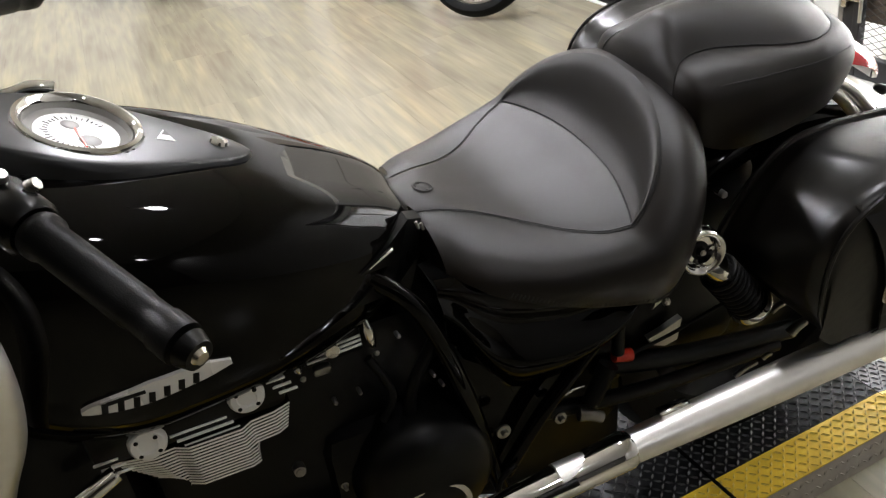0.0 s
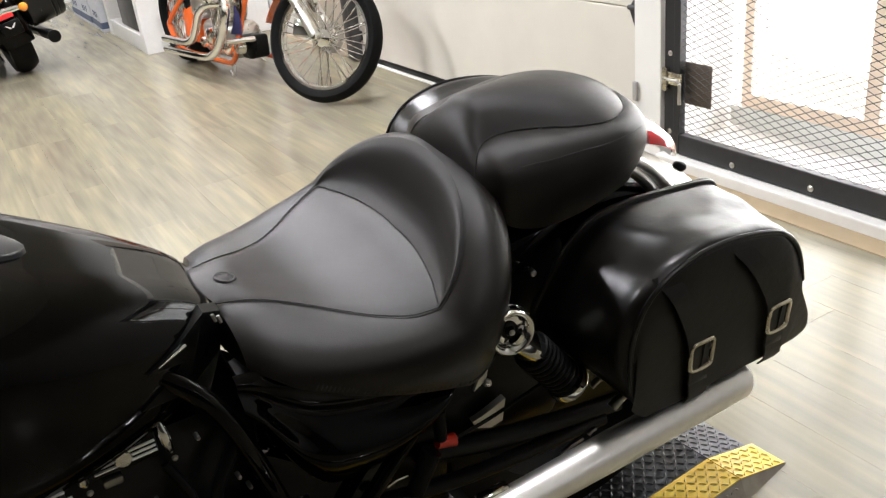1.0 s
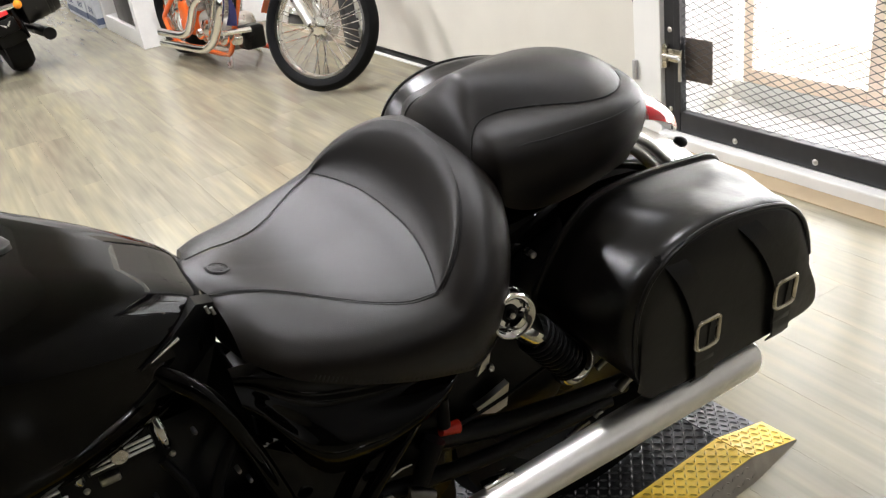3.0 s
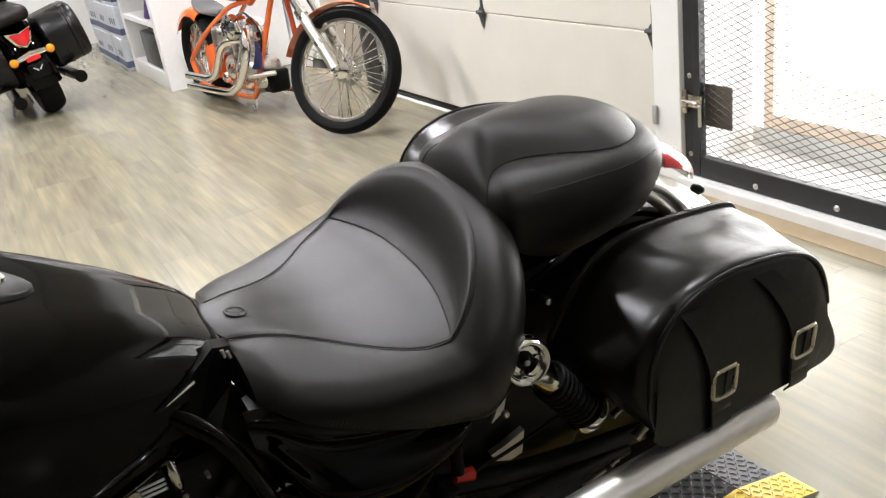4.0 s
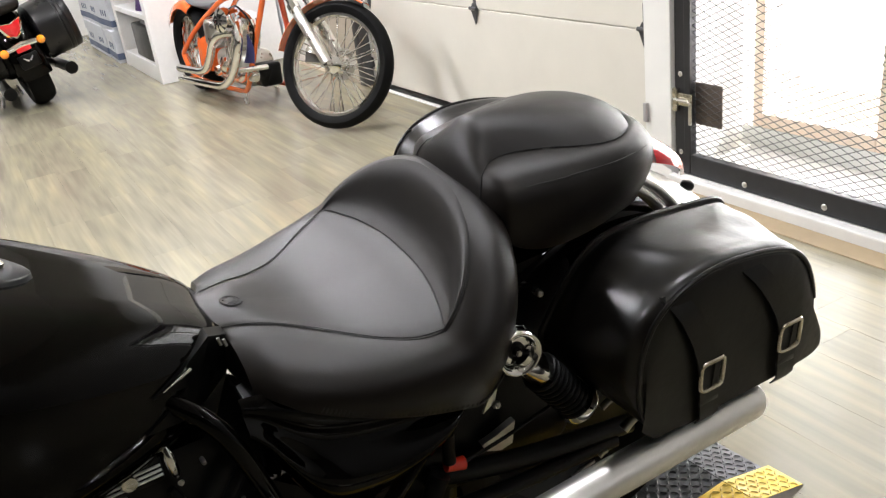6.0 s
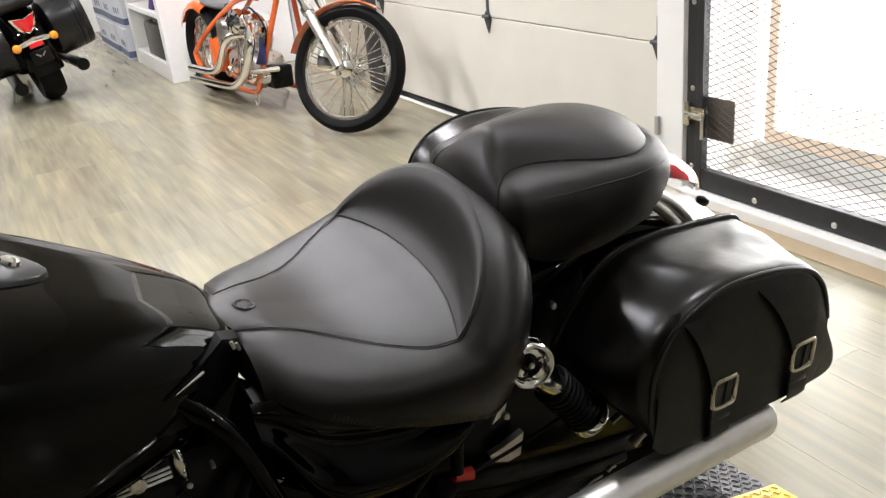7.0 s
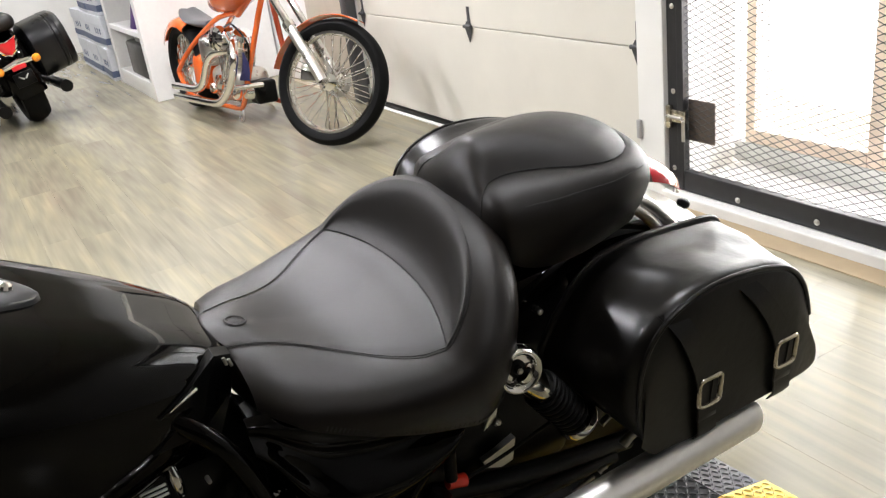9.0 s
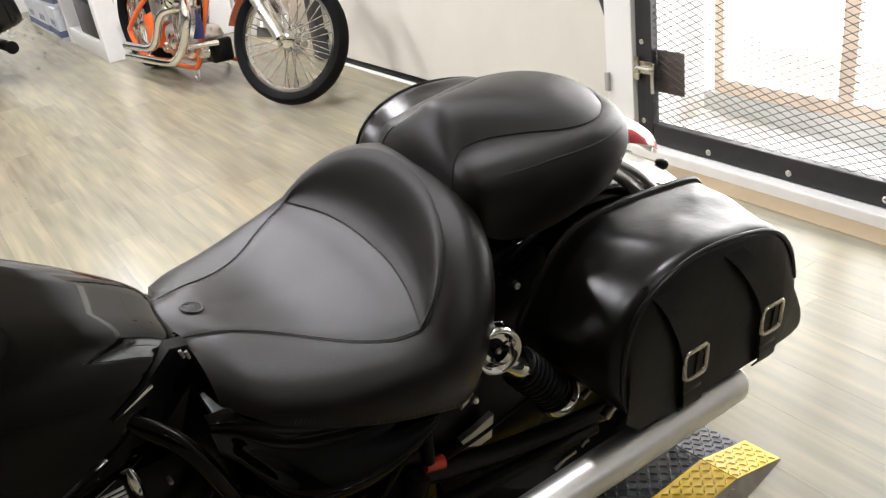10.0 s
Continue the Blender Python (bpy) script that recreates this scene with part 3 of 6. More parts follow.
def pfoot(s):
    return Vector(table(PFOOT, s))


def pmid(s):
    a, b = ptop(s), pfoot(s)
    out = 0.018 + 0.046 * min(1, s * 2.5) * (1 - 0.15 * s)
    tip = max(0, (s - 0.72) / 0.28)
    return Vector((max(a.x, b.x) + 0.002 + 0.034 * tip ** 1.2, (max(a.y, b.y) + out) * (1 - tip ** 3), a.z - 0.005 - 0.004 * tip))


N2 = 40
bm = bmesh.new()
loops = []
for i in range(N2 + 1):
    s = (i / N2) ** 0.85 if i < N2 else 1
    p = ptop(s)
    k = max(0.0, 1 - s ** 6)
    dome = 0.041 * k * min(1, s * 4.5)
    loops.append([Vector((p.x - 0.006 * (1 - v * v) * max(0, 1 - s * 4) + 0.004 * (1 - v * v) * s, p.y * v, p.z + dome * (1 - v * v) - 0.001 * (abs(v) > 0.97))) for v in [-1 + 2 * j / 14 for j in range(15)]])
front = [Vector((0.356, p.y * 1.0, 0.735)) for p in loops[0]]
mid = [a.lerp(b, 0.75) + Vector((0.002, 0, 0)) for a, b in zip(front, loops[0])]
rings(bm, [front, mid] + loops, False, False)
part("passenger_panel", fix(bm), SEAT, bike, "smooth dark grey vinyl passenger panel")
bm = bmesh.new()
ps = [i / N2 for i in range(N2 + 1)]
full = []
for k in range(K + 1):
    t = k / K
    line = []
    for s in ps:
        p = ptop(s) * (1 - t) ** 2 + pmid(s) * 2 * t * (1 - t) + pfoot(s) * t * t
        p.z -= 0.0012 * (1 - min(1, t * 6))
        line.append(p)
    full.append([Vector((p.x, -p.y, p.z)) for p in line] + line[-2::-1])
rings(bm, full, False, False)
part("passenger_skirt", fix(bm), SEAT, bike, "rolled dark vinyl passenger skirt")
loop = [Vector((p.x, -p.y, p.z + 0.0006)) for p in map(ptop, ps)] + [p + up for p in map(ptop, ps[-2::-1])]
piping("seam", loop, 0.0008, STITCH, bike, "dark stitched seam")
low = []
for s in ps[9:33]:
    t = 0.40
    p = ptop(s) * (1 - t) ** 2 + pmid(s) * 2 * t * (1 - t) + pfoot(s) * t * t
    low.append(Vector((p.x, -p.y - 0.0012, p.z + 0.022 * max(0, s - 0.35) - 0.012 * max(0, 0.45 - s))))
piping("seam", low, 0.0010, STITCH, bike, "dark stitched seam")

# --- fuel tank
TANK = [(-0.66, 0.82, 0.07, 0.73), (-0.62, 0.885, 0.125, 0.655), (-0.55, 0.918, 0.174, 0.592), (-0.45, 0.911, 0.199, 0.562), (-0.35, 0.879, 0.198, 0.564), (-0.25, 0.836, 0.183, 0.572), (-0.15, 0.785, 0.150, 0.588), (-0.10, 0.757, 0.124, 0.604), (-0.07, 0.738, 0.104, 0.624), (-0.050, 0.722, 0.086, 0.646), (-0.036, 0.706, 0.066, 0.668)]


def tank_pt(x, a, grow=0.0):
    """Point of the tank's skin at station x; a runs from 0 at the top round the right flank."""
    zt, w, zb = table(TANK, x)
    zm = zb + 0.40 * (zt - zb)
    c, s = math.cos(a), math.sin(a)
    y = (w + grow) * math.copysign(abs(s) ** (0.60 if c > 0 else 0.52), s)
    z = zm + (zt + grow - zm) * abs(c) ** 0.62 if c > 0 else zm - (zm - zb + grow) * abs(c) ** 0.55
    if c < 0:
        y *= 1 - 0.08 * abs(c)
    return Vector((x, y, z))


bm = bmesh.new()
xs = [-0.66 + 0.624 * i / 48 for i in range(49)]
rings(bm, [[tank_pt(x, 2 * math.pi * j / 56) for j in range(56)] for x in xs])
tank = part("fuel_tank", settled(fix(bm)), PAINT, bike, "glossy black teardrop fuel tank", sharp=60)
bm = bmesh.new()
edge = [tank_pt(x, -2.36) + Vector((0, -0.002, 0)) for x in xs[6:45]]
tube(bm, edge, 0.0026, 8)
part("tank_flange", bm, PAINT, tank, "rolled lower edge")
# pointed plastic shroud where the tank meets the seat
def tank_half(x):
    return table(TANK, x)[1]


bm = bmesh.new()
outline_ = ((-0.142, 0.700), (-0.100, 0.709), (-0.056, 0.722), (-0.030, 0.700), (-0.040, 0.650), (-0.072, 0.615), (-0.100, 0.640), (-0.160, 0.661), (-0.126, 0.672), (-0.098, 0.684))
f = bm.faces.new([bm.verts.new((x, -tank_half(x) - 0.004, z)) for x, z in outline_])
r = bmesh.ops.extrude_face_region(bm, geom=[f])
for v in r["geom"]:
    if isinstance(v, bmesh.types.BMVert):
        v.co.y += 0.022
part("tank_rear_trim", fix(bm), BLACKM, bike, "pointed black plastic trim behind the tank", smooth=False)
bm = bmesh.new()
tube(bm, [(-0.128, -tank_half(-0.128) - 0.005, 0.701), (-0.108, -tank_half(-0.108) - 0.006, 0.7035), (-0.090, -tank_half(-0.090) - 0.006, 0.7045)], [0.0008, 0.0026], 10)
part("trim_screw", bm, CHROME, bike, "chrome trim pin")
for x, z in ((-0.046, 0.716), (-0.040, 0.712)):
    bm = bmesh.new()
    tube(bm, [(x, -0.098, z), (x + 0.002, -0.100, z - 0.010)], 0.0022, 8)
    part("trim_clip", bm, FITTING, bike, "small dull steel clip")

# winged maker's plate: plain bright shape with dark bars
bm = bmesh.new()
n = 20
front_, back_ = [], []
for i in range(n + 1):
    u = i / n
    x = -0.482 + 0.166 * u
    a0 = -1.62 - 0.02 * u
    skin = tank_pt(x, a0)
    h = 0.003 + 0.020 * min(1, u * 2.2) ** 0.7 * (1 - 0.45 * u) * min(1, (1.02 - u) * 5)
    front_.append((Vector((x, skin.y - 0.006, skin.z - 0.004 + 0.024 * u - h * 0.4)), Vector((x, skin.y - 0.006, skin.z - 0.004 + 0.024 * u + h))))
    back_.append((Vector((x, skin.y + 0.001, skin.z - 0.004 + 0.024 * u - h * 0.5)), Vector((x, skin.y + 0.001, skin.z - 0.004 + 0.024 * u + h * 1.05))))
rings(bm, [[b[0], f[0], f[1], b[1]] for f, b in zip(front_, back_)], True, True)
plate = part("tank_plate", fix(bm), SILVER, tank, "bright winged tank plate with dark letter bars")
for i in range(7):
    bm = bmesh.new()
    f = front_[3 + 2 * i]
    m = facing((f[0].x, f[0].y - 0.0004, f[0].z + 0.0075), (0, -1, 0.08))
    box(bm, (-0.0040, -0.0065, -0.0005), (0.0030, 0.0065, 0.0008), 0, m @ pose(0, 0, 0, 0, 0, -14))
    part("letter_bar", bm, BLACKM, plate, "dark bar in place of lettering")
bm = bmesh.new()
box(bm, (-0.022, -0.0025, -0.0005), (0.02, 0.002, 0.0008), 0, facing((front_[6][1].x, front_[6][1].y - 0.0004, front_[6][1].z - 0.005), (0, -1, 0.1)))
part("plate_inlay", bm, BLACKM, plate, "dark inlay")

# --- tank console with round gauge
CON = [(-0.50, 0.052, 0.958), (-0.47, 0.078, 0.945), (-0.43, 0.090, 0.928), (-0.39, 0.092, 0.9085), (-0.35, 0.085, 0.889), (-0.31, 0.070, 0.8705), (-0.27, 0.050, 0.852), (-0.24, 0.032, 0.838), (-0.222, 0.016, 0.829), (-0.216, 0.004, 0.826)]
CON_RIM = [(-1.02, -0.05), (-1.02, -0.012), (-0.985, -0.004), (-0.95, -0.0005)]
GC, GN = Vector((-0.396, -0.002, 0.9105)), Vector((0.42, -0.085, 0.903))
bm = bmesh.new()
loops = []
for i in range(41):
    x = -0.50 + 0.284 * i / 40
    w, z = table(CON, x)
    k_ = min(1.0, 0.25 + w / 0.055)
    loops.append([Vector((x, w * v, z + dz * k_)) for v, dz in CON_RIM + [(c / 12, 0.005 - 0.0055 * (c / 12) ** 2) for c in range(-11, 12)] + [(-v, dz) for v, dz in reversed(CON_RIM)]])
# the cup that the gauge sits in
for loop in loops:
    for p in loop[4:-4]:
        if (p - GC).length < 0.064:
            p.z -= 0.026
rings(bm, loops, True, True)
console = part("console", fix(bm), SATIN, bike, "satin black tank console")
gm = facing(GC, GN)
gi = gm @ pose(0, 0, 0.0075)
bm = bmesh.new()
turned(bm, [(0.071, -0.016), (0.0715, 0.005), (0.069, 0.0105), (0.064, 0.012), (0.060, 0.009), (0.058, 0.004)], gm, 56)
bezel = part("gauge_bezel", bm, CHROME, console, "chrome gauge bezel")
bm = bmesh.new()
turned(bm, [(0.0, -0.0125), (0.046, -0.0125), (0.0465, -0.0135)], gi, 40)
part("dial_face", bm, DIAL, bezel, "pale dial face")
bm = bmesh.new()
turned(bm, [(0.046, -0.0065), (0.056, -0.0035), (0.0595, 0.006)], gm, 48)
part("dial_ring", bm, DARKDIAL, bezel, "grey dial ring")
bm = bmesh.new()
for i in range(28):
    a = radians(-40 + 260 * i / 27)
    box(bm, (0.031, -0.0006, -0.0124), (0.036 if i % 3 else 0.039, 0.0006, -0.0118), 0, gi @ pose(0, 0, 0, 0, 0, math.degrees(a)))
part("dial_scale", bm, BLACKM, bezel)
for sx_, sy_, r_ in ((-0.012, -0.016, 0.011), (0.016, 0.010, 0.009)):
    bm = bmesh.new()
    turned(bm, [(0.0, -0.0118), (r_, -0.0118), (r_ + 0.0015, -0.0124)], gi @ pose(sx_, sy_, 0), 20)
    part("sub_dial", bm, DARKDIAL, bezel, "small grey sub dial")
bm = bmesh.new()
box(bm, (-0.008, -0.001, -0.0118), (0.034, 0.001, -0.0105), 0, gi @ pose(0, 0, 0, 0, 0, 205))
part("needle", bm, RED, bezel, "red gauge needle")
bm = bmesh.new()
w0 = facing((-0.308, 0.0, 0.8755), (0.42, 0, 0.907))
vs = [bm.verts.new(w0 @ Vector(p)) for p in ((-0.014, 0.011, 0), (-0.014, -0.011, 0), (0.016, 0.0, 0))]
f = bm.faces.new(vs)
r = bmesh.ops.inset_region(bm, faces=[f], thickness=0.003, depth=0.003)
badge = part("console_badge", fix(bm), SILVER, console, "small chrome triangle badge")
bm = bmesh.new()
vs = [bm.verts.new(w0 @ Vector(p)) for p in ((-0.0085, 0.0055, 0.0036), (-0.0085, -0.0055, 0.0036), (0.0065, 0.0, 0.0036))]
bm.faces.new(vs)
bmesh.ops.solidify(bm, geom=bm.faces[:], thickness=0.0012)
part("badge_inlay", fix(bm), BLACKM, badge, "dark badge centre", smooth=False)
bm = bmesh.new()
turned(bm, [(0.0, 0.0065), (0.006, 0.006), (0.0105, 0.004), (0.012, 0.0)], facing((-0.250, 0.0, 0.8475), (0.45, 0, 0.893)), 24)
part("console_bolt", bm, CHROME, console, "domed chrome console bolt")

# --- handlebar ends
def bar_end(sy):
    f = 0.075 if sy > 0 else 0.0
    a, b = Vector((-0.437 - f, sy * 0.262, 0.938 + f * 0.75)), Vector((-0.345 - f, sy * 0.424, 0.893 + f * 0.75))
    d = (b - a).normalized()
    bm = bmesh.new()
    prof = [a + d * t for t in (0.0, 0.004, 0.012, 0.016, 0.125, 0.13, 0.134, 0.160, 0.163, 0.186)]
    tube(bm, prof, [0.021, 0.0225, 0.0225, 0.0192, 0.0192, 0.0192, 0.018, 0.018, 0.0198, 0.0198], 20)
    g = part("grip", bm, RUBBER, bike, "worn black rubber handlebar grip")
    bm = bmesh.new()
    tube(bm, [b - d * 0.001, b + d * 0.012], [0.0175, 0.0135], 18)
    cap = part("bar_end_cap", bm, BLACKM, g, "black bar end weight")
    bm = bmesh.new()
    turned(bm, [(0.0, 0.0045), (0.006, 0.004), (0.0085, 0.0)], facing(b + d * 0.012, d), 16)
    part("end_screw", bm, BRASSY, cap, "brassy end screw")
    # switch block and clamp
    bm = bmesh.new()
    c = a - d * 0.032
    tube(bm, [c - d * 0.03, c - d * 0.024, c + d * 0.024, c + d * 0.03], [0.024, 0.028, 0.028, 0.024], 20)
    sw = part("switch_block", bm, BLACKM, bike, "black switch housing")
    bm = bmesh.new()
    for k, q in enumerate((Vector((0.006, 0, 0.028)), Vector((0.022, 0, 0.020)))):
        tube(bm, [c + q + d * (0.012 * k - 0.015), c + q * 1.25 + d * (0.012 * k - 0.012)], [0.008, 0.006], 10)
    part("switch_button", bm, STEEL, sw, "grey switch button")
    bm = bmesh.new()
    e = c - d * 0.055
    tube(bm, [e - d * 0.03, e + d * 0.016], 0.024, 20)
    part("lever_clamp", bm, CHROME, bike, "chrome lever clamp")
    bm = bmesh.new()
    tube(bm, [e, e + Vector((-0.07, -sy * 0.06, 0.005)), (-0.56, sy * 0.075, 0.985), (-0.57, 0, 0.985)], 0.0127, 14, 16)
    part("handlebar", bm, CHROME, bike, "chrome handlebar tube")


bar_end(-1)
bar_end(1)

bm = bmesh.new()
tube(bm, [(-0.60, 0.12, 0.925), (-0.476, 0.12, 0.922), (-0.440, 0.12, 0.925), (-0.414, 0.12, 0.917)], 0.0085, 14, 16)
part("cable_guide", bm, CHROME, bike, "chrome guide behind the gauge")

# --- side panel under the seat
bm = bmesh.new()
UP = [(-0.050, 0.656), (-0.01, 0.648), (0.05, 0.622), (0.11, 0.596), (0.19, 0.566), (0.258, 0.536)]
DN = [(-0.050, 0.600), (-0.030, 0.570), (-0.008, 0.520), (0.014, 0.476), (0.042, 0.442), (0.084, 0.432), (0.145, 0.436), (0.21, 0.460), (0.239, 0.486), (0.258, 0.522)]
SECTION = [(0.0, 0.148), (0.07, 0.164), (0.16, 0.171), (0.25, 0.171), (0.32, 0.166), (0.36, 0.166), (0.45, 0.178), (0.58, 0.194), (0.66, 0.200), (0.74, 0.197), (0.86, 0.186), (0.97, 0.170), (1.0, 0.166)]
loops = []
for i in range(45):
    x = -0.050 + 0.308 * i / 44
    z1, z0 = table(UP, x)[0], table(DN, x)[0]
    u = (x + 0.050) / 0.308
    full_ = min(1.0, math.sin(math.pi * min(1, 0.04 + u * 0.96)) ** 0.5)
    scoop = math.exp(-((x - 0.005) / 0.030) ** 2)
    col = []
    for j in range(27):
        v = j / 26
        y = 0.150 + (table(SECTION, v)[0] - 0.150) * (0.25 + 0.75 * full_)
        y -= 0.014 * scoop * math.exp(-((v - 0.58) / 0.13) ** 2)
        col.append(Vector((x, -y, z1 + (z0 - z1) * v)))
    loops.append(col)
rings(bm, loops, False, False)
part("side_panel", fix(bm), PAINT, bike, "glossy black side panel", sharp=70)
bm = bmesh.new()
rings(bm, [[Vector((p.x, -p.y, p.z)) for p in col] for col in loops], False, False)
part("side_panel", fix(bm), PAINT, bike, "glossy black side panel", sharp=70)
bm = bmesh.new()
pts = [loops[i][-1] + Vector((0, -0.001, 0)) for i in range(6, 45)]
tube(bm, pts, 0.0026, 8)
part("panel_edge", bm, PAINT, bike, "rolled panel edge")
# frame: gusset plate and tubes
for sy in (-1, 1):
    bm = bmesh.new()
    vs = [bm.verts.new((x, sy * 0.150, z)) for x, z in ((-0.045, 0.53), (-0.012, 0.30), (0.012, 0.24), (0.05, 0.26), (0.17, 0.455), (0.02, 0.47))]
    f = bm.faces.new(vs)
    r = bmesh.ops.extrude_face_region(bm, geom=[f])
    for v in r["geom"]:
        if isinstance(v, bmesh.types.BMVert):
            v.co.y -= sy * 0.03
    fix(bm)
    part("frame_gusset", bm, PAINT, bike, "black frame gusset plate")
for k, pts in enumerate((
        [(-0.13, -0.125, 0.68), (-0.075, -0.160, 0.62), (-0.03, -0.172, 0.46), (0.0, -0.168, 0.30), (0.02, -0.165, 0.2)],
        [(0.02, -0.172, 0.27), (0.085, -0.175, 0.37), (0.17, -0.17, 0.46), (0.25, -0.15, 0.53)],
        [(0.20, -0.13, 0.375), (0.34, -0.13, 0.330), (0.48, -0.13, 0.30), (0.60, -0.13, 0.28)],
        [(0.10, -0.15, 0.34), (0.3, -0.15, 0.30), (0.56, -0.14, 0.27)])):
    bm = bmesh.new()
    tube(bm, pts, (0.0125, 0.012, 0.017, 0.013)[k], 14, 24)
    part("frame_tube", bm, PAINT if k < 2 else BLACKM, bike, "black frame tube")
for p, r_ in (((0.016, -0.184, 0.375), 0.0058), ((0.112, -0.180, 0.351), 0.0052)):
    bm = bmesh.new()
    turned(bm, [(0.0, 0.010), (r_ * 0.7, 0.009), (r_, 0.005), (r_, 0.002), (r_ * 1.9, 0.002), (r_ * 1.9, -0.002)], facing(p, (0, -1, 0.15)), 18)
    part("frame_bolt", bm, FITTING, bike, "steel frame bolt")

# --- engine
bm = bmesh.new()
box(bm, (-0.46, -0.12, 0.16), (-0.02, 0.12, 0.60), 0.03)
box(bm, (-0.24, -0.15, 0.2), (0.03, 0.15, 0.44), 0.04)
engine = part("engine_block", bm, BLACKM, bike, "black enamelled engine block")
# rocker cover with three bright lines and two round caps
bm = bmesh.new()
box(bm, (-0.505, -0.165, 0.552), (-0.264, -0.10, 0.634), 0.014)
cover = part("rocker_cover", bm, BLACKM, engine, "black rocker cover")
for cx, cz in ((-0.313, 0.595), (-0.437, 0.577)):
    bm = bmesh.new()
    turned(bm, [(0.0, 0.004), (0.011, 0.004), (0.0125, 0.007), (0.0195, 0.007), (0.0225, 0.004), (0.0235, -0.003)], facing((cx, -0.168, cz), (0, -1, 0.1)), 36)
    capm = part("cover_cap", bm, SILVER, cover, "polished round cap")
    for k in range(4):
        bm = bmesh.new()
        a = math.pi / 4 + k * math.pi / 2
        turned(bm, [(0.0, 0.0015), (0.0028, 0.001), (0.0028, 0.0)], facing((cx + 0.016 * math.cos(a), -0.1753, cz + 0.016 * math.sin(a)), (0, -1, 0.1)), 10)
        part("cap_screw", bm, BLACKM, capm)
for xa, xb, zt_ in ((-0.412, -0.342, 0.570), (-0.286, -0.262, 0.600), (-0.503, -0.474, 0.566)):
    for k in range(3):
        bm = bmesh.new()
        za = zt_ - 0.0115 * k
        box(bm, (xa + 0.006 * k, -0.1675, za), (xb + 0.006 * k, -0.1635, za + 0.0026), 0.0008)
        part("cover_line", bm, FIN, cover, "bright machined line")
# finned barrels
for k in range(14):
    z = 0.546 - 0.0078 * k
    bm = bmesh.new()
    y = -0.163 + 0.0025 * k
    wl_ = 0.0045 * k + 0.006 * max(0, k - 9)
    pts = [(-0.496 + wl_, -0.09), (-0.488 + wl_, y + 0.012), (min(-0.44 + wl_ * 0.4, -0.413), y), (-0.412, y + 0.001), (-0.396, y - 0.008), (-0.330, y - 0.009)]
    if k < 8:
        pts += [(-0.316, y - 0.001), (-0.286, y + 0.001), (-0.264 - 0.0012 * k, y + 0.008), (-0.262 - 0.0012 * k, y + 0.05)]
    else:
        pts += [(-0.318, y - 0.004), (-0.305 - 0.001 * k, y + 0.006), (-0.304 - 0.001 * k, y + 0.05)]
    lo = [bm.verts.new((x, yy, z)) for x, yy in pts]
    bm.faces.new(lo)
    r = bmesh.ops.extrude_face_region(bm, geom=bm.faces[:])
    for v in r["geom"]:
        if isinstance(v, bmesh.types.BMVert):
            v.co.z += 0.0034
    fix(bm)
    fin = part("cooling_fin", bm, FIN, engine, "black cooling fin with a bright edge", smooth=False)
    fin.data.materials.append(BLACKM)
    for poly in fin.data.polygons:
        poly.material_index = 1 if abs(poly.normal.z) > 0.9 else 0
bm = bmesh.new()
box(bm, (-0.02, -0.125, 0.14), (0.27, 0.125, 0.50), 0.04)
part("gearbox_shroud", bm, BLACKM, bike, "black gearbox shroud")
bm = bmesh.new()
box(bm, (0.20, -0.11, 0.46), (0.50, 0.11, 0.66), 0.03)
part("under_seat_box", bm, BLACKM, bike, "black tray under the seats")
# injector cover with three lines and an oval badge
bm = bmesh.new()
box(bm, (-0.232, -0.125, 0.562), (-0.150, -0.09, 0.606), 0.006)
inj = part("coil_cover", bm, BLACKM, bike, "black cover with bright lines")
for k in range(3):
    bm = bmesh.new()
    box(bm, (-0.228, -0.128, 0.573 + 0.0075 * k), (-0.152, -0.1245, 0.5755 + 0.0075 * k), 0.0007, pose(-0.19, 0, 0.58, 0, -2, 0) @ pose(0.19, 0, -0.58))
    part("cover_line", bm, FIN, inj, "bright machined line")
bm = bmesh.new()
turned(bm, [(0.0, 0.005), (0.0095, 0.004), (0.0115, 0.0)], facing((-0.192, -0.127, 0.582), (0, -1, 0.1)), 24)
part("cover_badge", bm, STEEL, inj, "round steel badge")
for x in (-0.240, -0.138):
    bm = bmesh.new()
    tube(bm, [(x, -0.128, 0.566), (x - 0.001, -0.132, 0.575), (x - 0.003, -0.132, 0.600), (x - 0.004, -0.126, 0.612)], [0.0045, 0.0068, 0.0068, 0.005], 12)
    e_ = part("end_clip", bm, CHROME, inj, "bright end clip")
    bm = bmesh.new()
    turned(bm, [(0.0, 0.004), (0.003, 0.003), (0.0042, 0.0)], facing((x + 0.002, -0.134, 0.558), (0, -1, 0.1)), 12)
    part("clip_screw", bm, STEEL, e_)
bm = bmesh.new()
box(bm, (-0.222, -0.13, 0.548), (-0.198, -0.11, 0.560), 0.003, None)
part("hose_fitting", bm, FITTING, bike, "small bright fitting")
# clutch cover
bm = bmesh.new()
turned(bm, [(0.0, 0.03), (0.05, 0.028), (0.085, 0.02), (0.098, 0.005), (0.105, -0.01), (0.105, -0.06)], facing((-0.105, -0.185, 0.345), (0, -1, 0.06)), 48)
clutch = part("clutch_cover", bm, BLACKM, engine, "round black clutch cover")
bm = bmesh.new()
turned(bm, [(0.048, 0.0285), (0.05, 0.032), (0.058, 0.031), (0.06, 0.027)], facing((-0.112, -0.185, 0.300), (0, -1, 0.06)), 40)
part("cover_ring", bm, CHROME, clutch, "chrome trim ring")
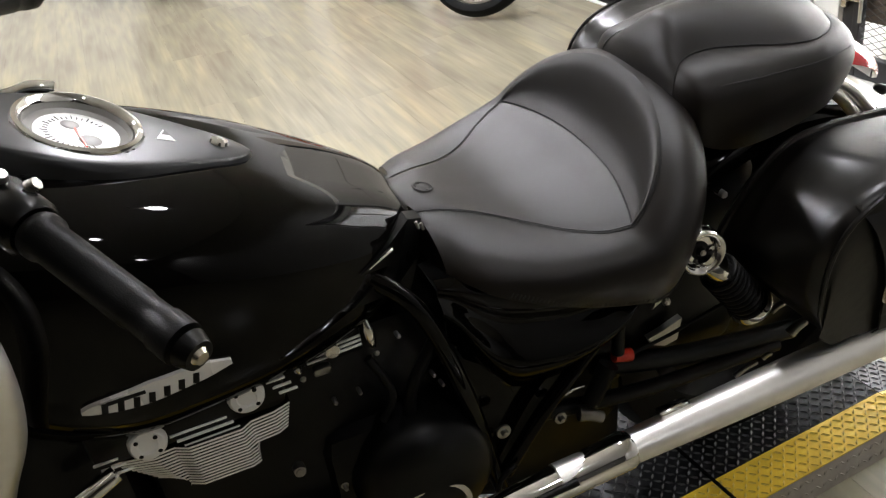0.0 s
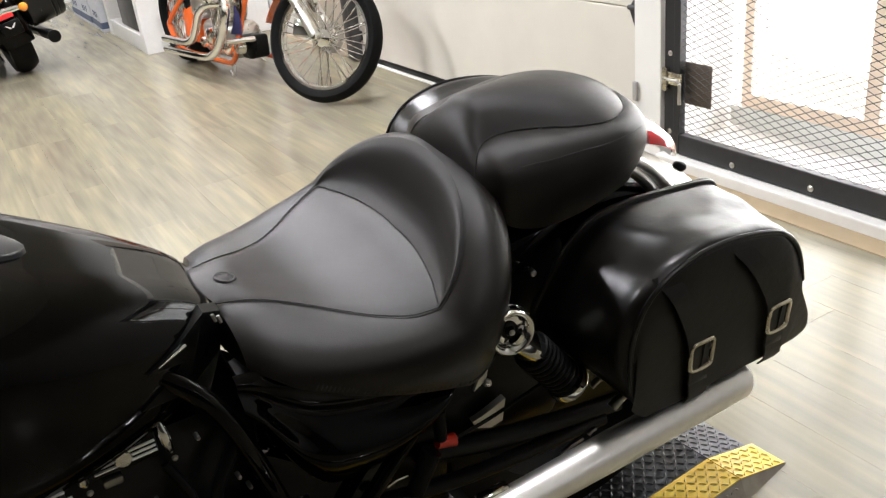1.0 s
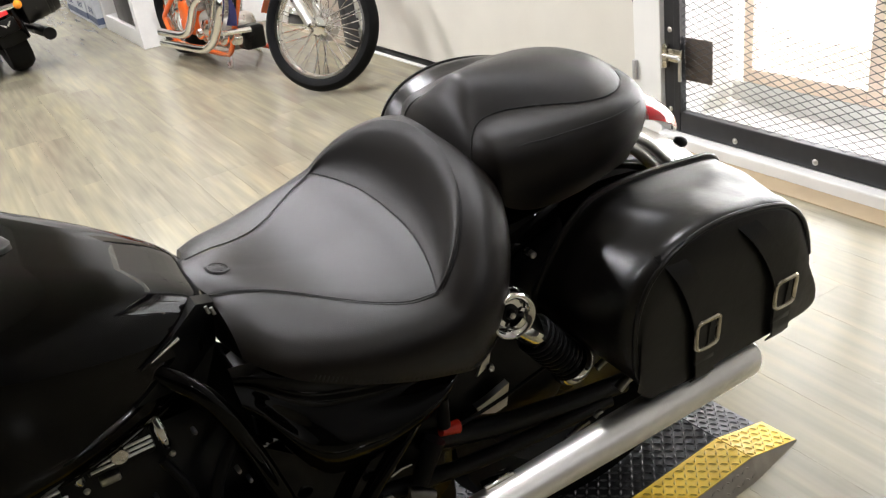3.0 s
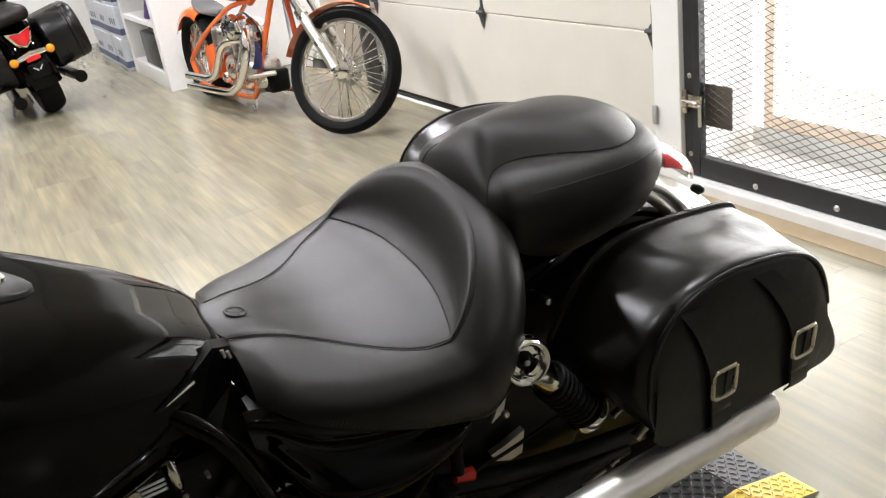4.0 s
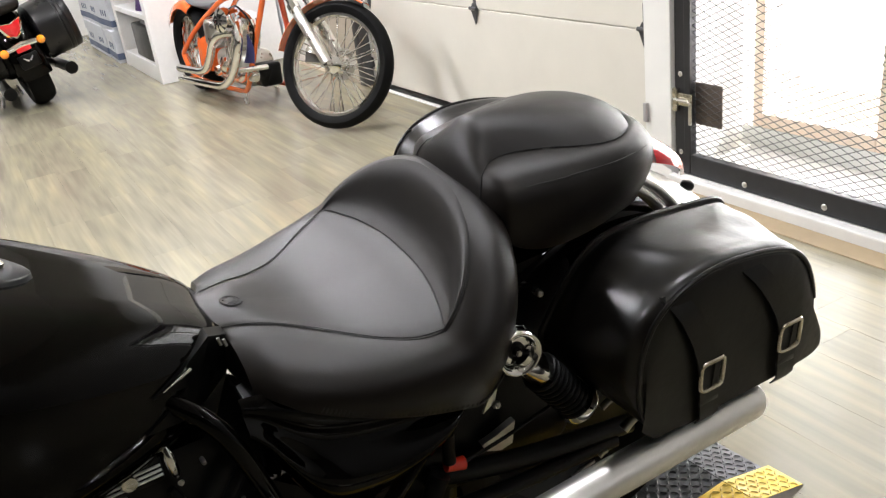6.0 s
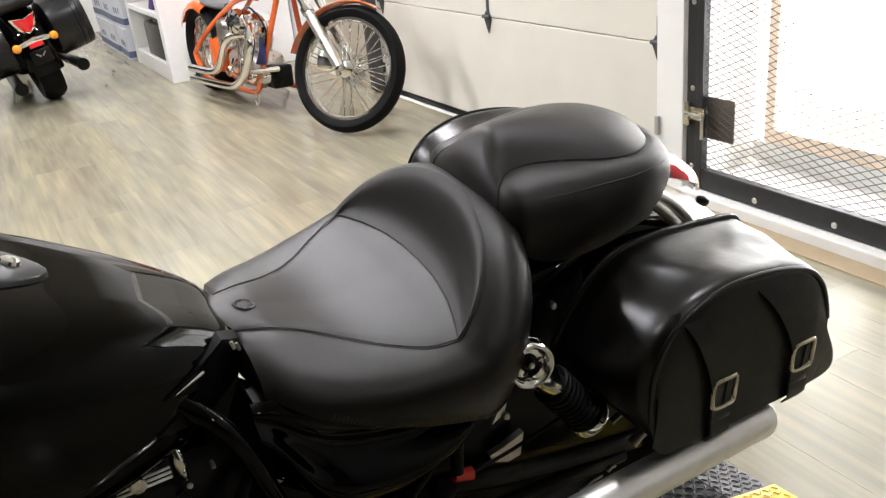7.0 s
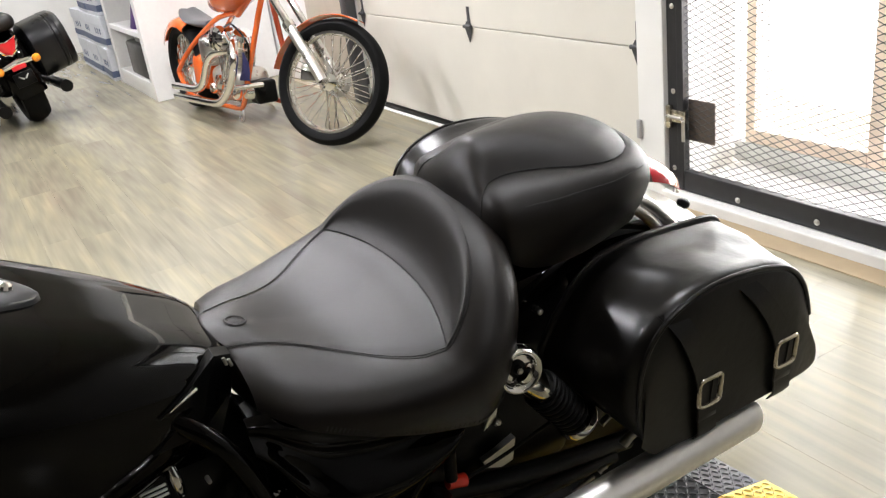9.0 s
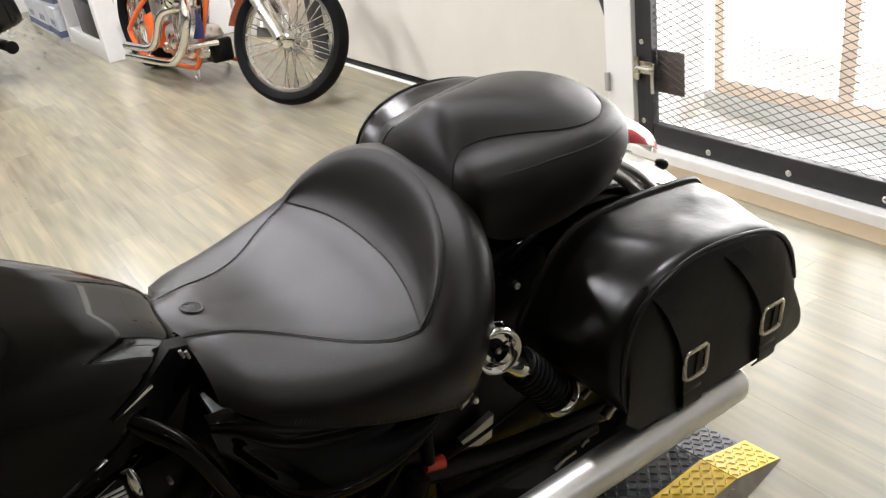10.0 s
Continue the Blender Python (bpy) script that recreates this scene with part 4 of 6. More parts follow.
for bx_, bz_ in ((-0.157, 0.409), (-0.090, 0.403), (-0.041, 0.361), (-0.223, 0.374), (-0.032, 0.405)):
    bm = bmesh.new()
    turned(bm, [(0.0, 0.010), (0.0022, 0.0095), (0.0032, 0.0075), (0.0032, 0.0), (0.006, 0.0)], facing((bx_, -0.168, bz_), (0, -1, 0.06)), 12)
    part("cover_bolt", bm, FITTING, clutch, "bright cover bolt")
for p, r_ in (((-0.276, -0.165, 0.433), 0.0085), ((-0.205, -0.14, 0.505), 0.003), ((-0.17, -0.14, 0.507), 0.003), ((-0.072, -0.165, 0.515), 0.003), ((-0.062, -0.168, 0.495), 0.003), ((-0.105, -0.14, 0.58), 0.003)):
    bm = bmesh.new()
    turned(bm, [(0.0, 0.006), (r_ * 0.6, 0.006), (r_ * 0.7, 0.0045), (r_ * 0.95, 0.004), (r_, 0.0), (r_, -0.01)], facing(p, (0, -1, 0.2)), 16)
    part("engine_bolt", bm, FITTING, engine, "bright engine bolt")
for pts, r_ in (([(-0.06, -0.15, 0.56), (-0.1, -0.155, 0.50), (-0.11, -0.15, 0.44)], 0.009), ([(-0.15, -0.14, 0.56), (-0.13, -0.155, 0.50), (-0.15, -0.16, 0.46)], 0.006), ([(0.03, -0.19, 0.30), (0.0, -0.195, 0.285), (-0.004, -0.19, 0.23)], 0.0045)):
    bm = bmesh.new()
    tube(bm, pts, r_, 10, 14)
    part("hose", bm, RUBBER, bike, "black rubber hose")
bm = bmesh.new()
box(bm, (-0.66, -0.15, 0.08), (-0.47, 0.15, 0.64), 0.03)
part("radiator", bm, BLACKM, bike, "black radiator shroud")
bm = bmesh.new()
box(bm, (-0.50, -0.17, 0.10), (-0.05, 0.17, 0.30), 0.04)
part("lower_cowl", bm, BLACKM, bike, "black lower crankcase")
# chrome front pipe and engine guard seen by the fins
bm = bmesh.new()
tube(bm, [(-0.478, -0.188, 0.567), (-0.492, -0.192, 0.563), (-0.54, -0.20, 0.546)], [0.0105, 0.0125], 16, 12)
part("front_pipe", bm, CHROME, bike, "bright front pipe stub")
bm = bmesh.new()
tube(bm, [(-0.58, -0.12, 0.93), (-0.545, -0.22, 0.90), (-0.527, -0.25, 0.82), (-0.541, -0.25, 0.73), (-0.580, -0.245, 0.65), (-0.63, -0.2, 0.52)], 0.020, 16, 30)
part("engine_guard", bm, MUFFLER, bike, "chrome engine guard tube")

# --- exhaust
bm = bmesh.new()
NE = 28
pts, rad = [], []
for i in range(NE + 1):
    u = i / NE
    x = 0.03 + 0.630 * u
    pts.append(Vector((x, -0.315, 0.4015 + 0.0155 * u)))
    rad.append(0.0222 + 0.0062 * min(1, max(0, (u - 0.12) / 0.5)) ** 0.7)
loops = []
for p, r_ in zip(pts, rad):
    loops.append([p + Vector((0, math.cos(a) * r_, math.sin(a) * r_)) for a in [2 * math.pi * j / 32 for j in range(32)]])
tipc = [q + Vector((0.016 + 0.25 * (q.z - 0.417), 0, 0)) for q in loops[-1]]
lip = [Vector((q.x + 0.004, -0.315 + (q.y + 0.315) * 0.93, 0.417 + (q.z - 0.417) * 0.93)) for q in tipc]
inn = [Vector((q.x - 0.06, -0.315 + (q.y + 0.315) * 0.88, 0.417 + (q.z - 0.417) * 0.88)) for q in tipc]
rings(bm, loops + [tipc, lip, inn], True, True)
muffler = part("muffler", fix(bm), MUFFLER, bike, "long polished chrome muffler")
bm = bmesh.new()
loops = []
for i in range(19):
    u = i / 18
    x = -0.166 + 0.303 * u
    r_ = 0.020 + 0.0070 * u
    p = Vector((x, -0.316, 0.380 + 0.0245 * u))
    loops.append([p + Vector((0, math.cos(a) * r_, math.sin(a) * r_)) for a in [2 * math.pi * j / 28 for j in range(28)]])
e1 = [Vector((q.x + 0.006, -0.316 + (q.y + 0.316) * 0.9, 0.4045 + (q.z - 0.4045) * 0.9)) for q in loops[-1]]
rings(bm, loops + [e1], True, True)
shield = part("heat_shield", fix(bm), CHROME, muffler, "chrome heat shield")
# black bar set on the chrome as the dark engine's reflection
bm = bmesh.new()
tube(bm, [(-0.055, -0.3345, 0.402), (0.01, -0.336, 0.408), (0.05, -0.3365, 0.411)], [0.004, 0.006], 10)
part("shield_reflection", bm, BLACKM, shield, "dark bar that stands for the engine's reflection")
bm = bmesh.new()
box(bm, (0.195, -0.312, 0.423), (0.245, -0.294, 0.437), 0.004)
part("muffler_bracket", bm, CHROME, muffler, "chrome bracket")

# --- rear shock absorber
ST, SB = Vector((0.302, -0.212, 0.622)), Vector((0.427, -0.212, 0.458))
sd = (SB - ST).normalized()
bm = bmesh.new()
turned(bm, [(0.0, -0.008), (0.0195, -0.008), (0.0215, -0.003), (0.0245, 0.0025), (0.0285, 0.006), (0.031, 0.0062), (0.0333, 0.003), (0.034, -0.006), (0.033, -0.012), (0.034, -0.014), (0.031, -0.026)], facing(ST + Vector((0, -0.022, 0)), (-0.12, -1, 0.12)), 40)
eye = part("shock_eye", bm, CHROME, bike, "chrome shock mount cap")
bm = bmesh.new()
turned(bm, [(0.0, 0.001), (0.005, 0.001), (0.006, -0.001), (0.0075, -0.005), (0.0128, -0.0066)], facing(ST + Vector((0.0, -0.0225, 0)), (-0.12, -1, 0.12)), 20)
bolt = part("mount_bolt", bm, BLACKM, eye, "black mount bolt")
bm = bmesh.new()
turned(bm, [(0.0, 0.004), (0.003, 0.0038), (0.0048, 0.001), (0.0048, -0.002)], facing(ST + Vector((0.0, -0.0225, 0)), (-0.12, -1, 0.12)), 6)
part("bolt_head", bm, STEEL, bolt, "bright bolt head")
bm = bmesh.new()
tube(bm, [ST + sd * 0.012 + Vector((0, -0.006, 0)), ST + sd * 0.074 + Vector((0, -0.006, 0)), ST + sd * 0.076 + Vector((0, -0.006, 0))], [0.0225, 0.0225, 0.021], 28)
part("shock_cover", bm, CHROME, bike, "chrome shock cover sleeve")
bm = bmesh.new()
tube(bm, [ST + sd * 0.08, SB - sd * 0.01], 0.016, 16)
part("shock_body", bm, BLACKM, bike)
bm = bmesh.new()
a_ = sd.cross(Vector((0, 0, 1))).normalized()
b_ = a_.cross(sd)
coil = []
for i in range(151):
    t = i / 150
    ang = t * 2 * math.pi * 9
    coil.append(ST + sd * (0.078 + 0.104 * t) + (a_ * math.cos(ang) + b_ * math.sin(ang)) * 0.0255)
tube(bm, coil, 0.0042, 8)
part("coil_spring", bm, RUBBER, bike, "black coil spring")
bm = bmesh.new()
turned(bm, [(0.020, 0.0), (0.031, 0.0), (0.034, 0.006), (0.034, 0.012), (0.030, 0.016), (0.02, 0.03)], facing(ST + sd * 0.182, sd), 32)
part("spring_seat", bm, CHROME, bike, "chrome lower spring seat")
# bright bits round the swing arm
bm = bmesh.new()
vs = [bm.verts.new(p) for p in ((0.306, -0.128, 0.444), (0.328, -0.128, 0.456), (0.336, -0.126, 0.486), (0.326, -0.126, 0.482))]
f = bm.faces.new(vs)
r = bmesh.ops.extrude_face_region(bm, geom=[f])
for v in r["geom"]:
    if isinstance(v, bmesh.types.BMVert):
        v.co.y += 0.004
fix(bm)
part("foot_tab", bm, STEEL, bike, "bright footrest tab", smooth=False)
bm = bmesh.new()
turned(bm, [(0.0, 0.006), (0.005, 0.005), (0.007, 0.0)], facing((0.329, -0.130, 0.452), (0, -1, 0.3)), 14)
part("tab_bolt", bm, STEEL, bike)
bm = bmesh.new()
vs = []
for x, z in ((0.300, 0.386), (0.325, 0.392), (0.362, 0.405), (0.356, 0.362), (0.334, 0.358), (0.308, 0.370)):
    vs.append(bm.verts.new((x, -0.130, z)))
f = bm.faces.new(vs)
r = bmesh.ops.extrude_face_region(bm, geom=[f])
for v in r["geom"]:
    if isinstance(v, bmesh.types.BMVert):
        v.co.y += 0.012
part("belt_guard_plate", fix(bm), STEEL, bike, "polished bracket plate", smooth=False)
bm = bmesh.new()
tube(bm, [(0.222, -0.152, 0.402), (0.252, -0.152, 0.394)], [0.009, 0.011], 12)
part("red_plug", bm, RED, bike, "bright red rubber plug")
bm = bmesh.new()
tube(bm, [(0.229, -0.152, 0.408), (0.230, -0.150, 0.46)], 0.010, 12)
tube(bm, [(0.252, -0.152, 0.394), (0.33, -0.15, 0.402), (0.43, -0.15, 0.425)], 0.003, 8, 10)
part("plug_hose", bm, RUBBER, bike)
for k, (p, q, r_) in enumerate((((0.43, -0.19, 0.295), (0.473, -0.19, 0.307), 0.0045), ((0.484, -0.19, 0.310), (0.50, -0.19, 0.314), 0.0045), ((0.49, -0.185, 0.405), (0.518, -0.185, 0.413), 0.006), ((0.538, -0.185, 0.337), (0.568, -0.185, 0.352), 0.009), ((0.15, -0.17, 0.330), (0.185, -0.18, 0.315), 0.012), ((0.13, -0.16, 0.372), (0.165, -0.16, 0.375), 0.003))):
    bm = bmesh.new()
    tube(bm, [p, Vector(p).lerp(Vector(q), 0.5) + Vector((0, 0, 0.003)), q], [r_, r_ * 0.8], 10)
    part("axle_hardware", bm, FITTING if k < 5 else CHROME, bike, "bright axle hardware")
bm = bmesh.new()
tube(bm, [(0.17, -0.17, 0.345), (0.205, -0.165, 0.405)], [0.014, 0.016], 14)
part("foot_peg_rubber", bm, RUBBER, bike, "black footrest rubber")

# --- rear wheel, fender, lamp
bm = bmesh.new()
prof = [(0.215, -0.07), (0.255, -0.095), (0.29, -0.093), (0.31, -0.06), (0.316, 0.0), (0.31, 0.06), (0.29, 0.093), (0.255, 0.095), (0.215, 0.07)]
turned(bm, prof, facing((0.565, 0, 0.316), (0, 1, 0)), 56)
tyre = part("rear_tyre", bm, TYRE, bike, "wide black rear tyre")
bm = bmesh.new()
turned(bm, [(0.0, -0.05), (0.05, -0.055), (0.06, -0.03), (0.19, -0.03), (0.218, -0.072), (0.218, 0.072), (0.19, 0.03), (0.06, 0.03), (0.0, 0.05)], facing((0.565, 0, 0.316), (0, 1, 0)), 48)
part("rear_rim", bm, BLACKM, tyre, "black rear rim")
bm = bmesh.new()
loops = []
for i in range(33):
    a = radians(150 - 150 * i / 32 - 8)
    c = Vector((0.545, 0, 0.325))
    R = 0.400 - 0.006 * max(0, math.cos(a))
    loop = []
    for j in range(15):
        b = math.pi * j / 14
        y = -0.125 * math.cos(b)
        rr_ = R - 0.055 + 0.055 * math.sin(b) ** 0.7
        loop.append(c + Vector((math.cos(a) * rr_, y, math.sin(a) * rr_)))
    loops.append(loop)
rings(bm, loops, False, False)
r = bmesh.ops.solidify(bm, geom=bm.faces[:], thickness=0.004)
fender = part("rear_fender", fix(bm), PAINT, bike, "glossy black rear fender", sharp=60)
# bright plate added over the tail, for the white reflection on the fender
bm = bmesh.new()
loops = []
for i in range(13):
    a = radians(70 - 58 * i / 12)
    loops.append([Vector((0.545 + (0.349 + 0.0575 * math.sin(math.pi * j / 14) ** 0.7) * math.cos(a), -0.112 * math.cos(math.pi * j / 14), 0.325 + (0.349 + 0.0575 * math.sin(math.pi * j / 14) ** 0.7) * math.sin(a))) for j in range(2, 13)])
rings(bm, loops, False, False)
bmesh.ops.solidify(bm, geom=bm.faces[:], thickness=0.003)
part("fender_bright_plate", fix(bm), MUFFLER, fender, "bright metal plate added for the fender's white reflection")
for sy in (-1, 1):
    for k in range(2):
        bm = bmesh.new()
        z = 0.0
        tube(bm, [(0.585 + 0.026 * k, sy * 0.120, 0.742), (0.620 + 0.026 * k, sy * 0.122, 0.716), (0.668 + 0.026 * k, sy * 0.124, 0.664), (0.73 + 0.02 * k, sy * 0.122, 0.60)], 0.0095, 12, 16)
        part("fender_strut", bm, MUFFLER, bike, "chrome fender strut")
bm = bmesh.new()
loops = []
for i in range(13):
    u = i / 12
    x = 0.676 + 0.140 * u
    w = 0.058 * math.sin(math.pi * (0.12 + 0.88 * u) ** 0.7) ** 0.6 + 0.002
    z = 0.728 - 0.022 * u - 0.058 * u * u
    loops.append([Vector((x, w * math.cos(b), z + 0.036 * math.sin(b) * (1 - 0.2 * u))) for b in [math.pi * j / 12 for j in range(13)]])
rings(bm, loops, False, False)
lampb = part("tail_lamp_housing", fix(bm), MUFFLER, bike, "chrome tail lamp housing")
bm = bmesh.new()
loops2 = []
for loop in loops[2:11]:
    c = Vector((loop[0].x, 0, loop[0].z - 0.004))
    loops2.append([c + (q - c) * 1.05 + Vector((0, 0, 0.001)) for q in loop[7:13]] )
rings(bm, loops2, False, False)
part("tail_lens", fix(bm), REDLENS, lampb, "red tail lamp lens")
bm = bmesh.new()
box(bm, (0.24, -0.105, 0.28), (0.50, 0.105, 0.50), 0.03)
part("inner_fender", bm, BLACKM, bike, "black inner fender")
bm = bmesh.new()
turned(bm, [(0.0, 0.013), (0.005, 0.012), (0.0085, 0.007), (0.009, 0.0), (0.006, -0.013), (0.0, -0.018)], facing((0.786, -0.050, 0.655), (0.85, 0, -0.5)), 20)
tube(bm, [(0.782, -0.050, 0.655), (0.77, -0.04, 0.635)], 0.005, 8)
part("turn_signal", bm, BLACKM, bike, "small black turn signal body")

# --- front wheel, fork and head lamp
bm = bmesh.new()
turned(bm, [(0.205, -0.045), (0.24, -0.064), (0.275, -0.062), (0.298, -0.035), (0.304, 0.0), (0.298, 0.035), (0.275, 0.062), (0.24, 0.064), (0.205, 0.045)], facing((-1.10, 0, 0.309), (0, 1, 0)), 56)
ftyre = part("front_tyre", bm, TYRE, bike, "black front tyre")
bm = bmesh.new()
turned(bm, [(0.0, -0.045), (0.04, -0.045), (0.055, -0.02), (0.18, -0.02), (0.208, -0.05), (0.208, 0.05), (0.18, 0.02), (0.055, 0.02), (0.04, 0.045), (0.0, 0.045)], facing((-1.10, 0, 0.309), (0, 1, 0)), 48)
part("front_rim", bm, BLACKM, ftyre, "black front rim")
bm = bmesh.new()
loops = []
for i in range(21):
    a = radians(30 + 125 * i / 20)
    loops.append([Vector((-1.10 + (0.305 + 0.03 * math.sin(math.pi * j / 10) ** 0.6) * math.cos(a), -0.085 * math.cos(math.pi * j / 10), 0.309 + (0.305 + 0.03 * math.sin(math.pi * j / 10) ** 0.6) * math.sin(a))) for j in range(11)])
rings(bm, loops, False, False)
bmesh.ops.solidify(bm, geom=bm.faces[:], thickness=0.003)
part("front_fender", fix(bm), PAINT, bike, "glossy black front fender")
for sy in (-1, 1):
    bm = bmesh.new()
    tube(bm, [(-1.10, sy * 0.105, 0.309), (-0.94, sy * 0.105, 0.52), (-0.925, sy * 0.105, 0.54), (-0.64, sy * 0.105, 0.92)], [0.030, 0.030, 0.024, 0.024], 18)
    part("fork_leg", bm, BLACKM, bike, "black fork leg")
bm = bmesh.new()
turned(bm, [(0.0, 0.02), (0.06, 0.014), (0.085, 0.0), (0.09, -0.02), (0.07, -0.08), (0.03, -0.12), (0.0, -0.125)], facing((-0.90, 0, 0.83), (-1, 0, 0)), 36)
part("head_lamp", bm, CHROME, bike, "chrome head lamp shell")

# --- saddlebags (lifted off as one, so things of their own)
BAG_FRONT = [(0.464, 0.468), (0.438, 0.520), (0.431, 0.580), (0.439, 0.628), (0.460, 0.664), (0.498, 0.690), (0.55, 0.704), (0.61, 0.704), (0.675, 0.692), (0.720, 0.674), (0.753, 0.641), (0.774, 0.598), (0.790, 0.55), (0.820, 0.487), (0.812, 0.455), (0.744, 0.447), (0.62, 0.443), (0.525, 0.441)]
BAG_BACK = [(0.432, 0.500), (0.404, 0.535), (0.397, 0.568), (0.410, 0.594), (0.428, 0.622), (0.456, 0.658), (0.502, 0.690), (0.57, 0.696), (0.65, 0.692), (0.728, 0.684), (0.752, 0.662), (0.765, 0.62), (0.778, 0.56), (0.790, 0.50), (0.785, 0.47), (0.735, 0.455), (0.62, 0.455), (0.50, 0.470)]


def bag_outline(grow, u=1.0, n=120):
    """The bag's rounded outline, from its back (u 0) to its front (u 1), grown outwards."""
    pts = [Vector((x, 0, z)).lerp(Vector((p, 0, q)), u) for (x, z), (p, q) in zip(BAG_BACK, BAG_FRONT)]
    loop = spline(pts + [pts[0]], n)[:-1]
    c = Vector((0.6, 0, 0.575))
    return [p + (p - c).normalized() * grow for p in loop]


def saddlebag(sy):
    bag = thing("saddlebag", "black leather saddlebag with two straps and nickel buckles, closed", "saddlebag", bike.matrix_world @ (pose(-0.022, 0.0, 0.052) if sy > 0 else Matrix()), "saddlebags on the cruiser")
    y_out, y_in = sy * 0.322, sy * 0.150
    bm = bmesh.new()
    prof = [(y_in, -0.014), (y_in + sy * 0.010, -0.002), (y_in + sy * 0.06, -0.006), (y_out - sy * 0.05, -0.006), (y_out - sy * 0.012, 0.0), (y_out - sy * 0.002, -0.003), (y_out, -0.014)]
    lp = [[p + Vector((0, y, 0)) for p in bag_outline(g, (y - y_in) / (y_out - y_in))] for y, g in prof]
    rings(bm, lp)
    part("bag_body", fix(bm), LEATHER, bag, "soft black leather bag body")
    # lid over the top and upper front
    bm = bmesh.new()
    prof = [(y_in - sy * 0.003, -0.010), (y_in + sy * 0.008, 0.003), (y_in + sy * 0.02, 0.0035)] + [(y_in + sy * (0.032 + 0.011 * k), 0.004 + 0.0015 * math.sin(math.pi * k / 10)) for k in range(11)] + [(y_out - sy * 0.021, 0.0045), (y_out - sy * 0.012, 0.0035), (y_out - sy * 0.001, -0.003), (y_out + sy * 0.003, -0.011)]
    full = bag_outline(0)
    keep = [i for i, p in enumerate(full) if p.z > (0.47 if p.x < 0.6 else 0.565)]
    k0 = next(i for i in keep if i - 1 not in keep)
    order = [(k0 + j) % len(full) for j in range(len(keep))]
    lid = []
    for y, g in prof:
        u_ = max(0.0, min(1.0, (y - y_in) / (y_out - y_in)))
        o, base = bag_outline(g, u_), bag_outline(0, u_)
        row = []
        for q_, i in enumerate(order):
            end = min(1.0, min(q_, len(order) - 1 - q_) / 9)
            p = base[i].lerp(o[i], end) + Vector((0, y - sy * 0.004 * (1 - end) * (abs(y) > 0.3), 0))
            ease = min(1, max(0, (p.z - 0.60) / 0.08))
            wave = 0.6 + 0.4 * math.sin((p.x - 0.42) * 26 + 14 * abs(y))
            p.z -= 0.006 * wave * ease * ease * (3 - 2 * ease) * max(0, math.sin(math.pi * (abs(y) - 0.15) / 0.172))
            soft = 0.0055 * end * (noise.noise(Vector((p.x * 11, p.y * 15, p.z * 11))) + 0.5 * noise.noise(Vector((p.x * 26, p.y * 26, p.z * 26)))) * math.sin(math.pi * min(1, max(0, (abs(y) - 0.15) / 0.175)))
            out = (p - Vector((0.6, p.y, 0.575))).normalized()
            row.append(p + out * soft)
        lid.append(row)
    rings(bm, lid, False, False)
    # upper front flap
    edge = lid[-1]
    flap = [edge]
    for t in (0.25, 0.5, 0.75, 1.0):
        flap.append([p.lerp(Vector((p.x, p.y, min(p.z, 0.453 + 0.05 * (max(0, 0.475 - p.x) / 0.05) ** 1.5 + 0.03 * (max(0, p.x - 0.755) / 0.04) ** 1.5))), t) + Vector((0, sy * 0.004 * math.sin(math.pi * t), 0)) for p in edge])
    rings(bm, flap, False, False, 1)
    bmesh.ops.solidify(bm, geom=bm.faces[:], thickness=0.002)
    lidp = part("bag_lid", fix(bm), [LEATHER, LEATHER_DIM], bag, "glossy black leather lid", sharp=50)
    bm = bmesh.new()
    tube(bm, [p + Vector((0, sy * 0.0025, 0)) for p in lid[-2]], 0.0038, 8)
    part("piping", bm, LEATHER, lidp, "leather piping")
    bm = bmesh.new()
    tube(bm, [p + Vector((0, -sy * 0.0015, 0)) for p in lid[1]], 0.0058, 8)
    part("back_hem", bm, LEATHER, lidp, "rolled back hem")
    for sx, top_z, slant in ((0.549, 0.682, 0.060), (0.708, 0.692, 0.092)):
        bm = bmesh.new()
        path = []
        for i in range(15):
            t = i / 14
            z = top_z - (top_z - 0.442) * t
            x = sx - slant * (1 - min(1, t * 1.75)) ** 1.4 + 0.034 * max(0, t - 0.55)
            yy = abs(y_out) + 0.010 + 0.004 * math.sin(math.pi * t)
            if t < 0.10:
                yy -= 0.022 * (1 - t / 0.10)
            if t > 0.93:
                yy -= 0.010
            path.append(Vector((x, sy * yy, z)))
        w = 0.018
        lp = [[p + Vector((-w, 0, 0)), p + Vector((-w, sy * 0.003, 0)), p + Vector((w, sy * 0.003, 0)), p + Vector((w, 0, 0))] for p in path]
        rings(bm, lp)
        strap = part("strap", fix(bm), LEATHER_DIM, bag, "black leather strap", sharp=30)
        bc = Vector((sx + 0.008, sy * (abs(y_out) + 0.0155), 0.537))
        bm = bmesh.new()
        hw, hh = 0.0215, 0.0235
        ringp = []
        for a in range(40):
            th = 2 * math.pi * a / 40
            cx_, cz_ = math.cos(th), math.sin(th)
            ringp.append(bc + Vector((hw * math.copysign(abs(cx_) ** 0.35, cx_), sy * 0.002 * (1 - abs(cx_)), hh * math.copysign(abs(cz_) ** 0.35, cz_))))
        tube(bm, ringp + [ringp[0]], 0.0037, 8, 0, False)
        bk = part("buckle", bm, BRASSY, strap, "nickel buckle frame")
        bm = bmesh.new()
        tube(bm, [bc + Vector((0, sy * 0.001, -hh)), bc + Vector((0.001, sy * 0.003, hh))], 0.0018, 6)
        part("buckle_tongue", bm, LEATHER_DIM, bk)
        bm = bmesh.new()
